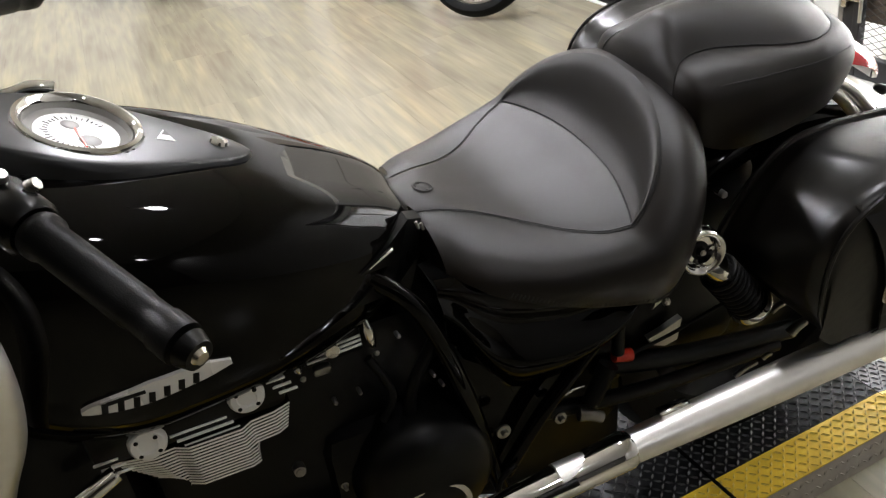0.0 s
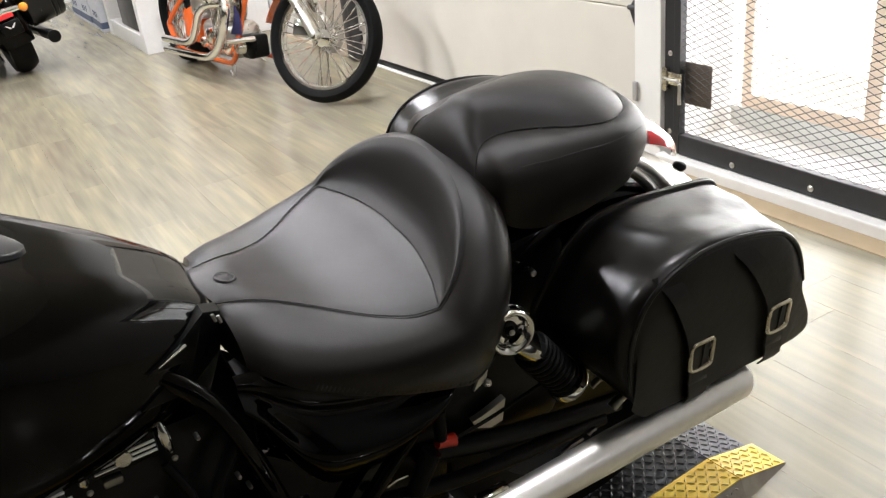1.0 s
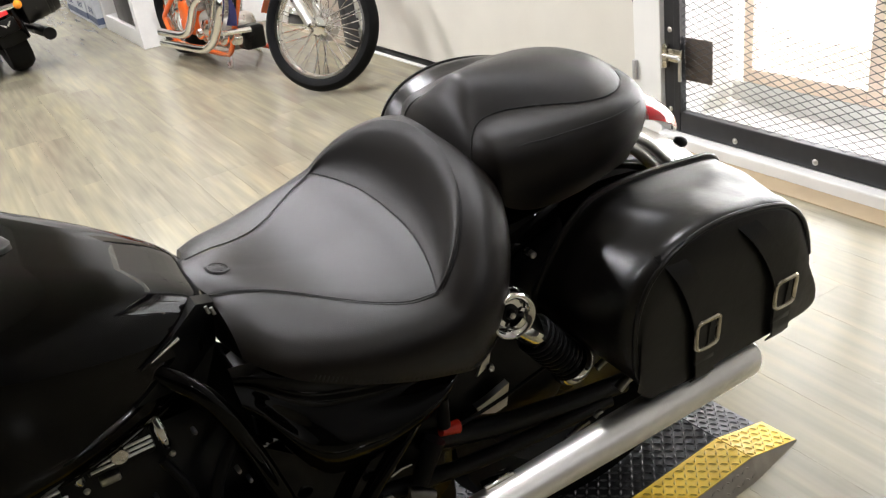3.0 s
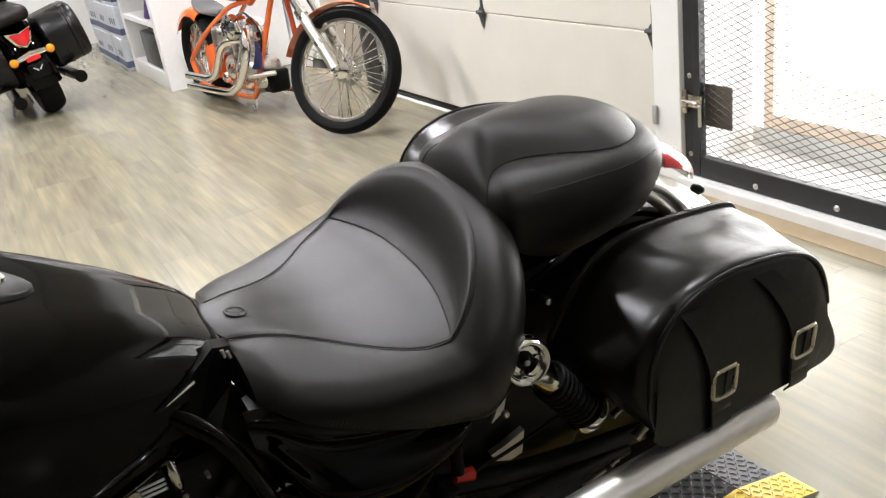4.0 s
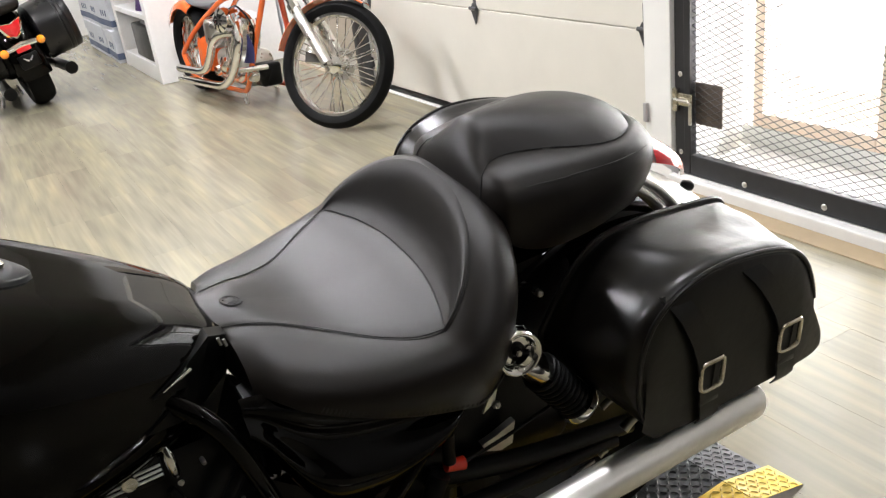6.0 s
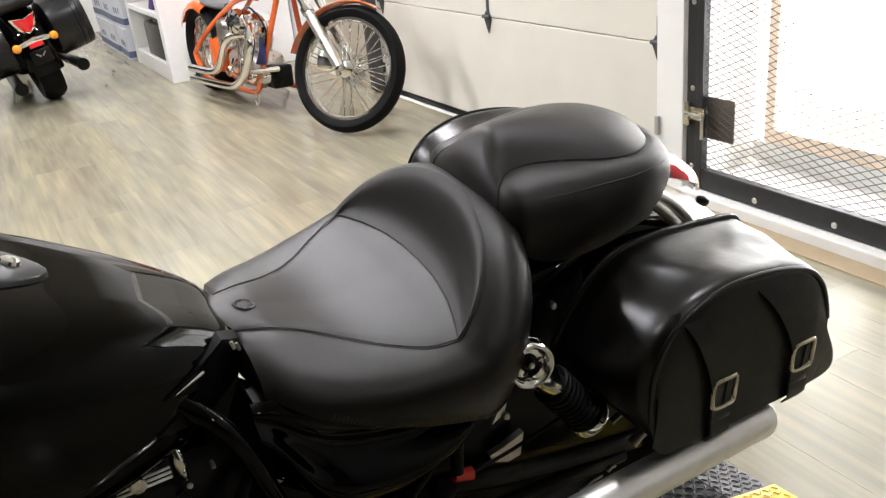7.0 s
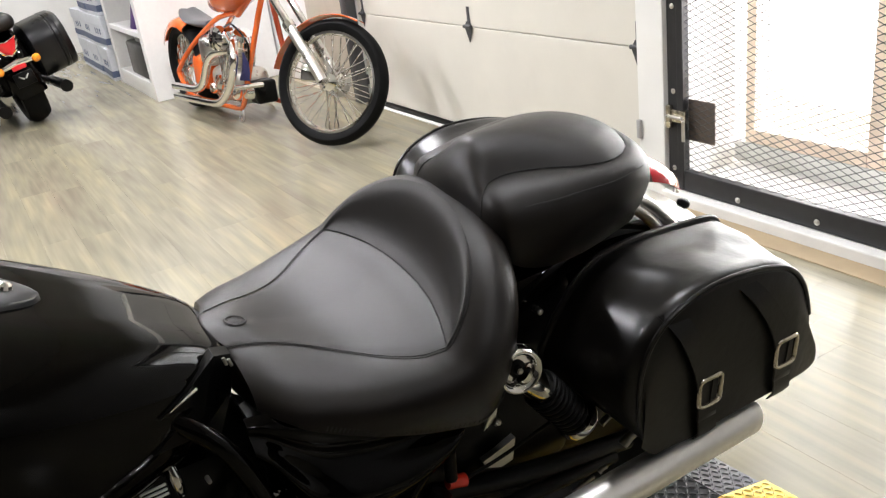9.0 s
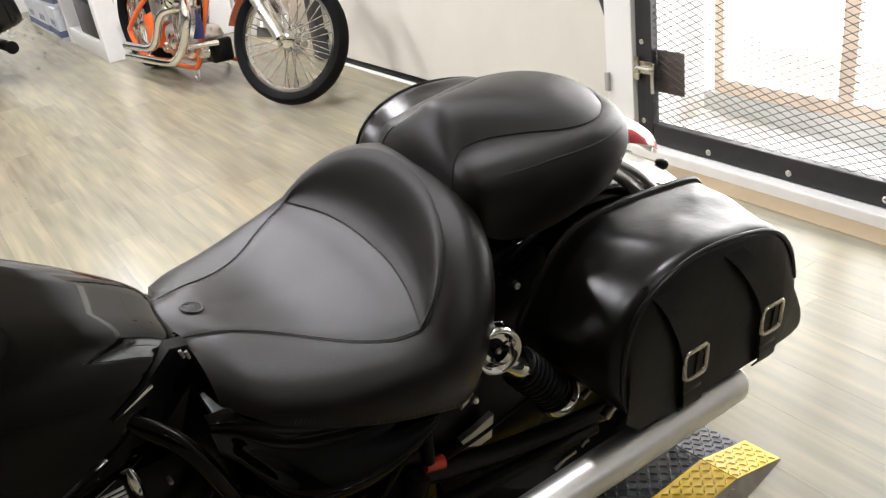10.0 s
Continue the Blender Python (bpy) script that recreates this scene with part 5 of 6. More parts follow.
        box(bm, (bc.x - 0.019, min(bc.y, bc.y - sy * 0.004), bc.z - 0.052), (bc.x + 0.019, max(bc.y, bc.y - sy * 0.004), bc.z - 0.038), 0.002)
        part("strap_keeper", bm, LEATHER, strap, "leather keeper loop")
    return bag


saddlebag(-1)
saddlebag(1)
bm = bmesh.new()
turned(bm, [(0.0, 0.007), (0.0042, 0.006), (0.0055, 0.003), (0.0055, -0.02)], facing((0.395, -0.155, 0.640), (-0.3, -1, 0.3)), 16)
part("bag_mount_bolt", bm, STEEL, bike, "steel bag mount bolt")

# ---------------------------------------------------------------- tread-plate lift under the cruiser
YAW = 4.0
lift = thing("motorcycle_lift", "low tread-plate motorcycle lift with yellow edge stripes", "lift", pose(0.30, 0.034, 0.0, 0, 0, YAW))
LX0, LXB, LXE = -1.95, 0.535, 0.680
LY0, LY1 = -0.225, 0.36
SW = 0.082


def deck_z(x):
    return DECK_Z if x < LXB else DECK_Z - (DECK_Z - 0.004) * (x - LXB) / (LXE - LXB)


def slab(x0, x1, y0, y1, mat, name, label):
    bm = bmesh.new()
    z0, z1 = deck_z(x0), deck_z(x1)
    v = [bm.verts.new(p) for p in ((x0, y0, 0.001), (x1, y0, 0.001), (x1, y1, 0.001), (x0, y1, 0.001), (x0, y0, z0), (x1, y0, z1), (x1, y1, z1), (x0, y1, z0))]
    for q in ((0, 1, 2, 3), (4, 5, 6, 7), (0, 1, 5, 4), (1, 2, 6, 5), (2, 3, 7, 6), (3, 0, 4, 7)):
        bm.faces.new([v[i] for i in q])
    fix(bm)
    return part(name, bm, mat, lift, label, smooth=False)


deck = slab(LX0, LXB - 0.001, LY0 + SW, LY1 - SW, DECK, "deck_plate", "worn black tread plate")
ramp = slab(LXB + 0.001, LXE - 0.02, LY0 + SW, LY1 - SW, RAMP, "ramp_plate", "bare steel tread ramp")
s1 = slab(LX0, LXB - 0.001, LY0, LY0 + SW - 0.001, YELLOW, "edge_stripe", "yellow painted tread edge")
s2 = slab(LXB + 0.001, LXE, LY0, LY0 + SW - 0.001, YELLOW, "edge_stripe", "yellow painted tread edge")
slab(LX0, LXB - 0.001, LY1 - SW + 0.001, LY1, YELLOW, "edge_stripe", "yellow painted tread edge")
# joint across the deck
bm = bmesh.new()
box(bm, (0.112, LY0 + 0.002, DECK_Z + 0.0003), (0.119, LY1 - 0.002, DECK_Z + 0.0032), 0.0006)
part("deck_joint", bm, RUBBER, lift, "black joint between two plates")
# sloping skirt
bm = bmesh.new()
v = [bm.verts.new(p) for p in ((LX0, LY0 - 0.001, DECK_Z - 0.001), (LXB, LY0 - 0.001, DECK_Z - 0.001), (LXE, LY0 - 0.001, 0.004), (LXE, LY0 - 0.002, 0.0), (LXB, LY0 - 0.018, 0.0), (LX0, LY0 - 0.018, 0.0))]
bm.faces.new((v[0], v[1], v[4], v[5]))
bm.faces.new((v[1], v[2], v[3], v[4]))
side = part("side_skirt", fix(bm), SKIRT, lift, "scuffed bare steel side skirt", smooth=False)


def lozenges(x0, x1, y0, y1, mat, parent, step=0.0150):
    """Raised tread bars in alternate directions, joined."""
    vs_, fs_ = [], []
    i = 0
    x = x0 + step * 0.5
    while x < x1 - 0.006:
        j = 0
        y = y0 + step * 0.5
        while y < y1 - 0.004:
            a = radians(45 if (i + j) % 2 else -45)
            L, w_, h = 0.0076, 0.0025, 0.0034
            slope = (deck_z(x + 0.001) - deck_z(x - 0.001)) / 0.002
            k = len(vs_)
            for px_, py_, pz_ in ((-L, 0, 0), (0, -w_, 0), (L, 0, 0), (0, w_, 0), (-L * 0.6, 0, h), (L * 0.6, 0, h)):
                qx = x + px_ * math.cos(a) - py_ * math.sin(a)
                qy = y + px_ * math.sin(a) + py_ * math.cos(a)
                vs_.append((qx, qy, deck_z(x) + slope * (qx - x) + pz_ + 0.0002))
            fs_ += [(k, k + 1, k + 5, k + 4), (k + 1, k + 2, k + 5), (k + 2, k + 3, k + 4, k + 5), (k + 3, k, k + 4)]
            y += step
            j += 1
        x += step
        i += 1
    me = bpy.data.meshes.new("tread_relief")
    me.from_pydata(vs_, [], fs_)
    me.materials.append(mat)
    ob = new("tread_relief", me)
    ob.parent = parent
    return tagged(ob, "raised tread plate relief", kind="stuff")


# tread bars on the sloping skirt
vs_, fs_ = [], []
for i in range(56):
    for j in range(2):
        x, t_ = -0.28 + 0.0145 * (i + 0.5 * j), 0.28 + 0.42 * j
        if x > LXB - 0.01:
            continue
        c = Vector((x, LY0 - 0.001 - 0.017 * t_, DECK_Z * (1 - t_)))
        down, nrm = Vector((0, -0.35, -0.936)), Vector((0, -0.936, 0.35))
        tilt_ = 1 if (i + j) % 2 else -1
        a_, b_ = (Vector((1, 0, 0)) + down * 0.7 * tilt_).normalized() * 0.0062, (Vector((1, 0, 0)) * 0.7 * tilt_ - down).normalized() * 0.002
        k = len(vs_)
        vs_ += [tuple(c - a_), tuple(c - b_), tuple(c + a_), tuple(c + b_), tuple(c - a_ * 0.6 + nrm * 0.002), tuple(c + a_ * 0.6 + nrm * 0.002)]
        fs_ += [(k, k + 1, k + 5, k + 4), (k + 1, k + 2, k + 5), (k + 2, k + 3, k + 4, k + 5), (k + 3, k, k + 4)]
me = bpy.data.meshes.new("tread_relief")
me.from_pydata(vs_, [], fs_)
me.materials.append(SKIRT)
ob = new("tread_relief", me)
ob.parent = side
tagged(ob, "raised tread bars on the skirt", kind="stuff")
lozenges(-0.5, LXB, LY0 + SW, LY1 - SW, RELIEF, deck)
lozenges(LXB, LXE - 0.02, LY0 + SW, LY1 - SW, RELIEF, ramp)
lozenges(-0.5, LXB, LY0, LY0 + SW, YRELIEF, s1)
lozenges(LXB, LXE, LY0, LY0 + SW, YRELIEF, s2)

# ---------------------------------------------------------------- orange chopper by the garage door
fa, ra = Vector((1.51, 3.25, 0)), Vector((1.285, 5.1, 0))
ang = math.degrees(math.atan2(fa.y - ra.y, fa.x - ra.x))
WB = (fa - ra).length
# local: x forward, y to its left, so the exhaust side is negative y
chop = thing("chopper", "orange hardtail chopper with chrome engine and spoked front wheel", "motorcycle", pose(ra.x, ra.y, 0, 0, 0, ang) @ pose(0, 0, 0, -3, 0, 0))
AX = Vector((WB, 0, 0.338))
RAKE = Vector((-0.50, 0, 0.866))
FORK = Vector((-0.64, 0, 0.768))
STEER = Matrix.Translation(AX) @ Matrix.Rotation(radians(33), 4, RAKE) @ Matrix.Translation(-AX)


def steered(bm):
    bm.transform(STEER)
    return bm


def wheel(x, R, width, rim_r, spokes, parent, tyre_label, turn=Matrix()):
    m = turn @ facing((x, 0, R), (0, 1, 0))
    bm = bmesh.new()
    h = width / 2
    turned(bm, [(rim_r, -h * 0.62), (rim_r + 0.018, -h * 0.92), ((rim_r + R) / 2 + 0.005, -h), (R - 0.018, -h * 0.82), (R - 0.004, -h * 0.4), (R, 0), (R - 0.004, h * 0.4), (R - 0.018, h * 0.82), ((rim_r + R) / 2 + 0.005, h), (rim_r + 0.018, h * 0.92), (rim_r, h * 0.62)], m, 72)
    ty = part("tyre", bm, TYRE, parent, tyre_label)
    bm = bmesh.new()
    turned(bm, [(rim_r + 0.006, -h * 0.66), (rim_r - 0.012, -h * 0.6), (rim_r - 0.018, -h * 0.3), (rim_r - 0.022, 0), (rim_r - 0.018, h * 0.3), (rim_r - 0.012, h * 0.6), (rim_r + 0.006, h * 0.66)], m, 72)
    rim = part("rim", bm, CHROME, ty, "chrome wheel rim")
    bm = bmesh.new()
    turned(bm, [(0.0, -0.062), (0.014, -0.06), (0.030, -0.045), (0.046, -0.034), (0.046, -0.028), (0.022, -0.02), (0.022, 0.02), (0.046, 0.028), (0.046, 0.034), (0.03, 0.045), (0.014, 0.06), (0.0, 0.062)], m, 32)
    part("hub", bm, CHROME, rim, "chrome hub")
    for k in range(spokes):
        a = 2 * math.pi * k / spokes
        sgn = 1 if k % 2 else -1
        off = (1 if (k // 2) % 2 else -1) * 0.85
        p = m @ Vector((0.043 * math.cos(a), 0.043 * math.sin(a), sgn * 0.031))
        q = m @ Vector(((rim_r - 0.02) * math.cos(a + off * 0.42), (rim_r - 0.02) * math.sin(a + off * 0.42), sgn * 0.008))
        bm = bmesh.new()
        tube(bm, [p, q], 0.003, 5)
        part("spoke", bm, CHROME, rim)
    return ty


wheel(WB, 0.338, 0.085, 0.270, 40, chop, "black front tyre", STEER)
wheel(0.0, 0.300, 0.20, 0.212, 40, chop, "wide black rear tyre")


def ctube(name, pts, r, mat, label="", smooth=20, n=12, turn=None):
    bm = bmesh.new()
    tube(bm, pts, r, n, smooth)
    if turn is not None:
        bm.transform(turn)
    return part(name, bm, mat, chop, label)


for sy in (-1, 1):
    ctube("frame_tube", [(0.0, sy * 0.14, 0.27), (0.03, sy * 0.138, 0.30), (0.15, sy * 0.125, 0.39), (0.30, sy * 0.10, 0.487), (0.45, sy * 0.075, 0.568), (0.63, sy * 0.05, 0.645), (0.85, 0, 0.68)], 0.016, ORANGE, "orange frame tube")
    # the far tube has its shade in the paint colour
    wide = 0.0 if sy < 0 else 1.0
    ctube("frame_tube", [(0.0, sy * 0.14, 0.27), (0.05, sy * 0.14, 0.19), (0.2, sy * 0.14, 0.115), (0.82, sy * (0.125 + 0.03 * wide), 0.105), (0.94 + 0.02 * wide, sy * (0.12 + 0.065 * wide), 0.135 - 0.02 * wide), (1.01, sy * (0.115 + 0.075 * wide), 0.24), (1.13 - 0.03 * wide, sy * (0.06 + 0.055 * wide), 0.56), (1.22 - 0.03 * wide, sy * (0.03 + 0.02 * wide), 0.76), (1.30, 0, 0.90)], 0.017, ORANGE if sy < 0 else ORANGE_SHADE, "orange frame tube" if sy < 0 else "orange frame tube, coloured darker and redder for shade")
    fb = AX + FORK * 0.36
    ft = AX + FORK * 0.95
    o = Vector((0, sy * 0.10, 0))
    ctube("fork_leg", [AX + o, fb + o], 0.028, STEEL, "polished fork slider", 0, 20, STEER)
    ctube("fork_tube", [fb + o, ft + o], 0.021, CHROME, "chrome fork tube", 0, 20, STEER)
    ctube("fork_cap", [fb + o - FORK * 0.015, fb + o + FORK * 0.02], 0.033, CHROME, "chrome fork cap", 0, 20, STEER)
ctube("axle", [AX + Vector((0, -0.125, 0)), AX + Vector((0, 0.125, 0))], 0.014, CHROME, "chrome front axle", 0, 14, STEER)
ctube("seat_post_tube", [(0.30, 0, 0.13), (0.36, 0, 0.58)], 0.019, ORANGE, "orange seat post tube", 4)
ctube("backbone", [(0.80, 0, 0.67), (1.05, 0, 0.80), (1.34, 0, 0.95)], 0.03, ORANGE, "orange backbone tube", 12)
ctube("steering_head", [AX + FORK * 0.66 + Vector((-0.05, 0, 0)), AX + FORK * 0.86 + Vector((-0.05, 0, 0))], 0.034, ORANGE, "orange steering head", 0, 18)
bm = bmesh.new()
lp = []
for i in range(25):
    u = i / 24
    x = 0.50 + 0.66 * u
    s_ = math.sin(math.pi * (0.06 + 0.88 * u)) ** 0.5
    lp.append([Vector((x, 0.125 * s_ * math.cos(a), 0.735 + 0.16 * u + 0.125 * s_ * math.sin(a))) for a in [2 * math.pi * j / 24 for j in range(24)]])
rings(bm, lp)
part("chopper_tank", fix(bm), ORANGE, chop, "orange fuel tank")


def arch(x, zc, R0, a0, a1, half, mat, name, label, depth=0.05, turn=None):
    bm = bmesh.new()
    lp = []
    for i in range(29):
        a = radians(a0 + (a1 - a0) * i / 28)
        row = []
        for j in range(13):
            b = math.pi * j / 12
            rr_ = R0 - depth + depth * math.sin(b) ** 0.6
            row.append(Vector((x + rr_ * math.cos(a), -half * math.cos(b), zc + rr_ * math.sin(a))))
        lp.append(row)
    rings(bm, lp, False, False)
    bmesh.ops.solidify(bm, geom=bm.faces[:], thickness=0.004)
    fix(bm)
    if turn is not None:
        bm.transform(turn)
    return part(name, bm, mat, chop, label, sharp=60)


arch(0.0, 0.30, 0.338, 152, 62, 0.120, ORANGE, "rear_fender", "orange rear fender", 0.07)
arch(WB, 0.338, 0.360, 172, 66, 0.043, ORANGE, "front_fender", "orange front fender", 0.008, STEER)
# solo seat
bm = bmesh.new()
lp = []
for i in range(17):
    u = i / 16
    x = 0.0 + 0.35 * u
    w = 0.115 * math.sin(math.pi * (0.12 + 0.80 * u)) ** 0.6 * (1 - 0.35 * u)
    z = 0.585 + 0.065 * (1 - u) ** 3
    lp.append([Vector((x, w * math.cos(a), z + 0.026 * math.sin(a) + 0.02 * abs(math.cos(a)) * (1 - u))) for a in [2 * math.pi * j / 20 for j in range(20)]])
rings(bm, lp)
part("solo_seat", fix(bm), TAPE, chop, "grey leather solo seat")
bm = bmesh.new()
box(bm, (0.16, -0.11, 0.16), (0.34, 0.11, 0.40), 0.05, None, 4)
part("oil_tank", bm, ORANGE, chop, "orange oil tank")
bm = bmesh.new()
box(bm, (0.35, -0.12, 0.33), (0.50, 0.12, 0.53), 0.05, None, 4)
part("battery_box", bm, STEEL, chop, "chrome battery box")
# V-twin
bm = bmesh.new()
box(bm, (0.46, -0.11, 0.12), (0.92, 0.11, 0.34), 0.06, None, 4)
eng = part("crankcase", bm, STEEL, chop, "polished crankcase")
for tilt in (-24, 24):
    m = pose(0.72, 0, 0.28, 0, tilt, 0)
    for k in range(9):
        bm = bmesh.new()
        r_ = 0.084 - 0.001 * abs(k - 5)
        turned(bm, [(0.0, 0.0), (r_, 0.0), (r_, 0.008), (0.0, 0.008)], m @ pose(0, 0, 0.05 + 0.019 * k), 28)
        part("cylinder_fin", bm, STEEL, eng)
    bm = bmesh.new()
    turned(bm, [(0.0, 0.03), (0.06, 0.03), (0.06, 0.22), (0.075, 0.23), (0.08, 0.27), (0.06, 0.30), (0.0, 0.305)], m, 28)
    part("cylinder_head", bm, CHROME, eng, "chrome rocker box")
    for q in (-0.035, 0.02):
        bm = bmesh.new()
        tube(bm, [(0.72 + q * 0.5, -0.115, 0.26), m @ Vector((q, -0.07, 0.25))], 0.010, 10)
        part("pushrod_tube", bm, CHROME, eng, "chrome pushrod tube")
for k, (cx, cz) in enumerate(((0.62, 0.24), (0.76, 0.25), (0.86, 0.20), (0.52, 0.20))):
    bm = bmesh.new()
    turned(bm, [(0.0, 0.022), (0.03, 0.020), (0.056 - 0.007 * k, 0.010), (0.062 - 0.007 * k, -0.02)], facing((cx, -0.118, cz), (0, -1, 0)), 28)
    part("engine_cover", bm, CHROME, eng, "round chrome engine cover")
bm = bmesh.new()
turned(bm, [(0.0, 0.05), (0.045, 0.05), (0.07, 0.036), (0.078, 0.0), (0.05, -0.02)], facing((0.79, -0.135, 0.535), (0.25, -1, 0.1)), 32)
ac = part("air_cleaner", bm, CHROME, eng, "round ribbed chrome air cleaner")
for k in range(8):
    bm = bmesh.new()
    a = 2 * math.pi * k / 8
    tube(bm, [facing((0.79, -0.135, 0.535), (0.25, -1, 0.1)) @ Vector((0.02 * math.cos(a), 0.02 * math.sin(a), 0.051)), facing((0.79, -0.135, 0.535), (0.25, -1, 0.1)) @ Vector((0.068 * math.cos(a), 0.068 * math.sin(a), 0.036))], 0.007, 8)
    part("cleaner_rib", bm, BLACKM, ac)
for k, pts in enumerate((
        [(0.88, -0.09, 0.52), (1.00, -0.15, 0.50), (1.06, -0.185, 0.43), (1.00, -0.197, 0.31), (0.92, -0.203, 0.22), (0.82, -0.205, 0.165), (0.70, -0.205, 0.138), (0.40, -0.205, 0.127), (0.05, -0.205, 0.117)],
        [(0.80, -0.10, 0.455), (0.74, -0.165, 0.448), (0.675, -0.19, 0.40), (0.61, -0.197, 0.31), (0.54, -0.203, 0.235), (0.44, -0.205, 0.203), (0.30, -0.205, 0.194), (0.05, -0.205, 0.188)])):
    ctube("exhaust_pipe", pts, 0.026, CHROME, "chrome drag pipe", 56, 18)
ctube("engine_mount", [(0.95, -0.12, 0.40), (0.90, -0.13, 0.52), (0.80, -0.12, 0.60)], 0.012, CHROME, "chrome engine stay", 10)
ctube("cable", [(0.80, -0.10, 0.60), (0.98, -0.12, 0.62), (1.10, -0.10, 0.50), (1.04, -0.12, 0.30)], 0.006, BLACKM, "black cable", 20, 8)
bm = bmesh.new()
box(bm, (0.985, -0.09, 0.145), (1.10, 0.05, 0.285), 0.02, None, 3)
part("oil_cooler_box", bm, BLACKM, chop, "black box ahead of the frame")
bm = bmesh.new()
tube(bm, [(1.03, -0.092, 0.22), (1.03, -0.135, 0.22)], [0.045, 0.038], 20)
part("filter_can", bm, CHROME, chop, "chrome filter can")
ctube("forward_peg", [(1.13, -0.06, 0.27), (1.13, -0.24, 0.28)], 0.016, CHROME, "chrome forward footpeg", 0)
ctube("kick_stand", [(0.66, 0.12, 0.10), (0.60, 0.24, 0.02)], 0.010, CHROME, "chrome side stand", 0)
ctube("lower_hook", [(0.92, -0.12, 0.10), (0.93, -0.13, 0.05), (0.90, -0.13, 0.035), (0.88, -0.13, 0.06)], 0.006, STEEL, "", 12, 8)
bm = bmesh.new()
box(bm, (WB - 0.15, -0.09, 0.33), (WB - 0.05, -0.055, 0.42), 0.012)
part("brake_caliper", steered(bm), CHROME, chop, "chrome brake caliper")
bm = bmesh.new()
turned(bm, [(0.05, 0.002), (0.085, 0.002), (0.085, -0.002), (0.05, -0.002)], facing((WB, 0.055, 0.348), (0, 1, 0)), 40)
part("brake_disc", steered(bm), STEEL, chop, "steel brake disc")
# cloth tag hung on the frame
bm = bmesh.new()
lp = []
for i in range(9):
    u = i / 8
    lp.append([Vector((1.10 - 0.02 * u + (0.014 + 0.058 * u) * v, -0.14 - 0.012 * math.sin(3 * v + 4 * u), 0.47 - 0.17 * u)) for v in (-1, -0.6, -0.2, 0.2, 0.6, 1)])
rings(bm, lp, False, False)
bmesh.ops.solidify(bm, geom=bm.faces[:], thickness=0.012)
tagged(part("hang_cloth", fix(bm), NAVY, None), "navy cloth bag hanging on the chopper frame", "cloth").matrix_world = chop.matrix_world.copy()

# ---------------------------------------------------------------- black touring bike seen from behind
bb = thing("touring_motorcycle", "black touring motorcycle with hard saddlebags seen from behind", "motorcycle", pose(0.284, 5.99, 0, 0, 0, 94) @ pose(0, 0, 0, -12, 0, 0))
# local: x forward, y to its left
bm = bmesh.new()
turned(bm, [(0.21, -0.06), (0.25, -0.085), (0.29, -0.08), (0.315, -0.04), (0.32, 0), (0.315, 0.04), (0.29, 0.08), (0.25, 0.085), (0.21, 0.06)], facing((0, 0, 0.32), (0, 1, 0)), 48)
part("rear_tyre", bm, TYRE, bb, "black rear tyre")
bm = bmesh.new()
turned(bm, [(0.0, -0.07), (0.21, -0.05), (0.21, 0.05), (0.0, 0.07)], facing((0, 0, 0.32), (0, 1, 0)), 32)
part("rear_rim", bm, BLACKM, bb)
bm = bmesh.new()
lp = []
for i in range(21):
    a = radians(196 - 130 * i / 20)
    lp.append([Vector((0.02 + (0.31 + 0.055 * math.sin(math.pi * j / 12) ** 0.6) * math.cos(a), -0.115 * math.cos(math.pi * j / 12), 0.335 + (0.31 + 0.055 * math.sin(math.pi * j / 12) ** 0.6) * math.sin(a))) for j in range(13)])
rings(bm, lp, False, False)
bmesh.ops.solidify(bm, geom=bm.faces[:], thickness=0.004)
part("rear_fender", fix(bm), PAINT, bb, "glossy black rear fender")
for sy in (-1, 1):
    bm = bmesh.new()
    lp = []
    for yy, k_ in ((0.150, 0.90), (0.158, 0.97), (0.175, 0.99), (0.315, 1.0), (0.319, 0.975), (0.326, 0.975), (0.330, 1.005), (0.350, 1.005), (0.354, 0.985), (0.360, 0.985), (0.364, 0.995), (0.392, 0.985), (0.404, 0.95), (0.408, 0.88)):
        lp.append([Vector((-0.05 + 0.295 * k_ * math.copysign(abs(math.cos(a)) ** 0.66, math.cos(a)), sy * yy, 0.490 + 0.200 * k_ * math.copysign(abs(math.sin(a)) ** 0.66, math.sin(a)) + 0.05 * (yy - 0.28))) for a in [2 * math.pi * j / 40 for j in range(40)]])
    rings(bm, lp)
    hb = part("hard_bag", fix(bm), CASE, bb, "satin black hard saddlebag with a ridged lid")
    bm = bmesh.new()
    box(bm, (-0.10, sy * 0.409 - 0.008, 0.455), (-0.02, sy * 0.409 + 0.008, 0.485), 0.005)
    part("bag_latch", bm, BLACKM, hb, "black bag latch")
    bm = bmesh.new()
    tube(bm, [(0.5, sy * 0.19, 0.22), (-0.28, sy * 0.225, 0.215), (-0.37, sy * 0.225, 0.215)], [0.036, 0.044], 20)
    part("muffler", bm, BLACKM, bb, "black muffler")
    bm = bmesh.new()
    turned(bm, [(0.0, 0.022), (0.018, 0.018), (0.028, 0.006), (0.03, 0.0), (0.02, -0.03)], facing((-0.40, sy * 0.13, 0.475), (-1, 0, 0)), 20)
    part("turn_signal", bm, AMBER, bb, "amber turn signal lens")
    bm = bmesh.new()
    tube(bm, [(-0.385, sy * 0.115, 0.478), (-0.375, sy * 0.06, 0.482), (-0.365, 0, 0.486)], [0.016, 0.026], 12)
    part("signal_stalk", bm, CHROME, bb, "chrome signal stalk")
# swept tail lamp with chrome surround
bm = bmesh.new()
lp = []
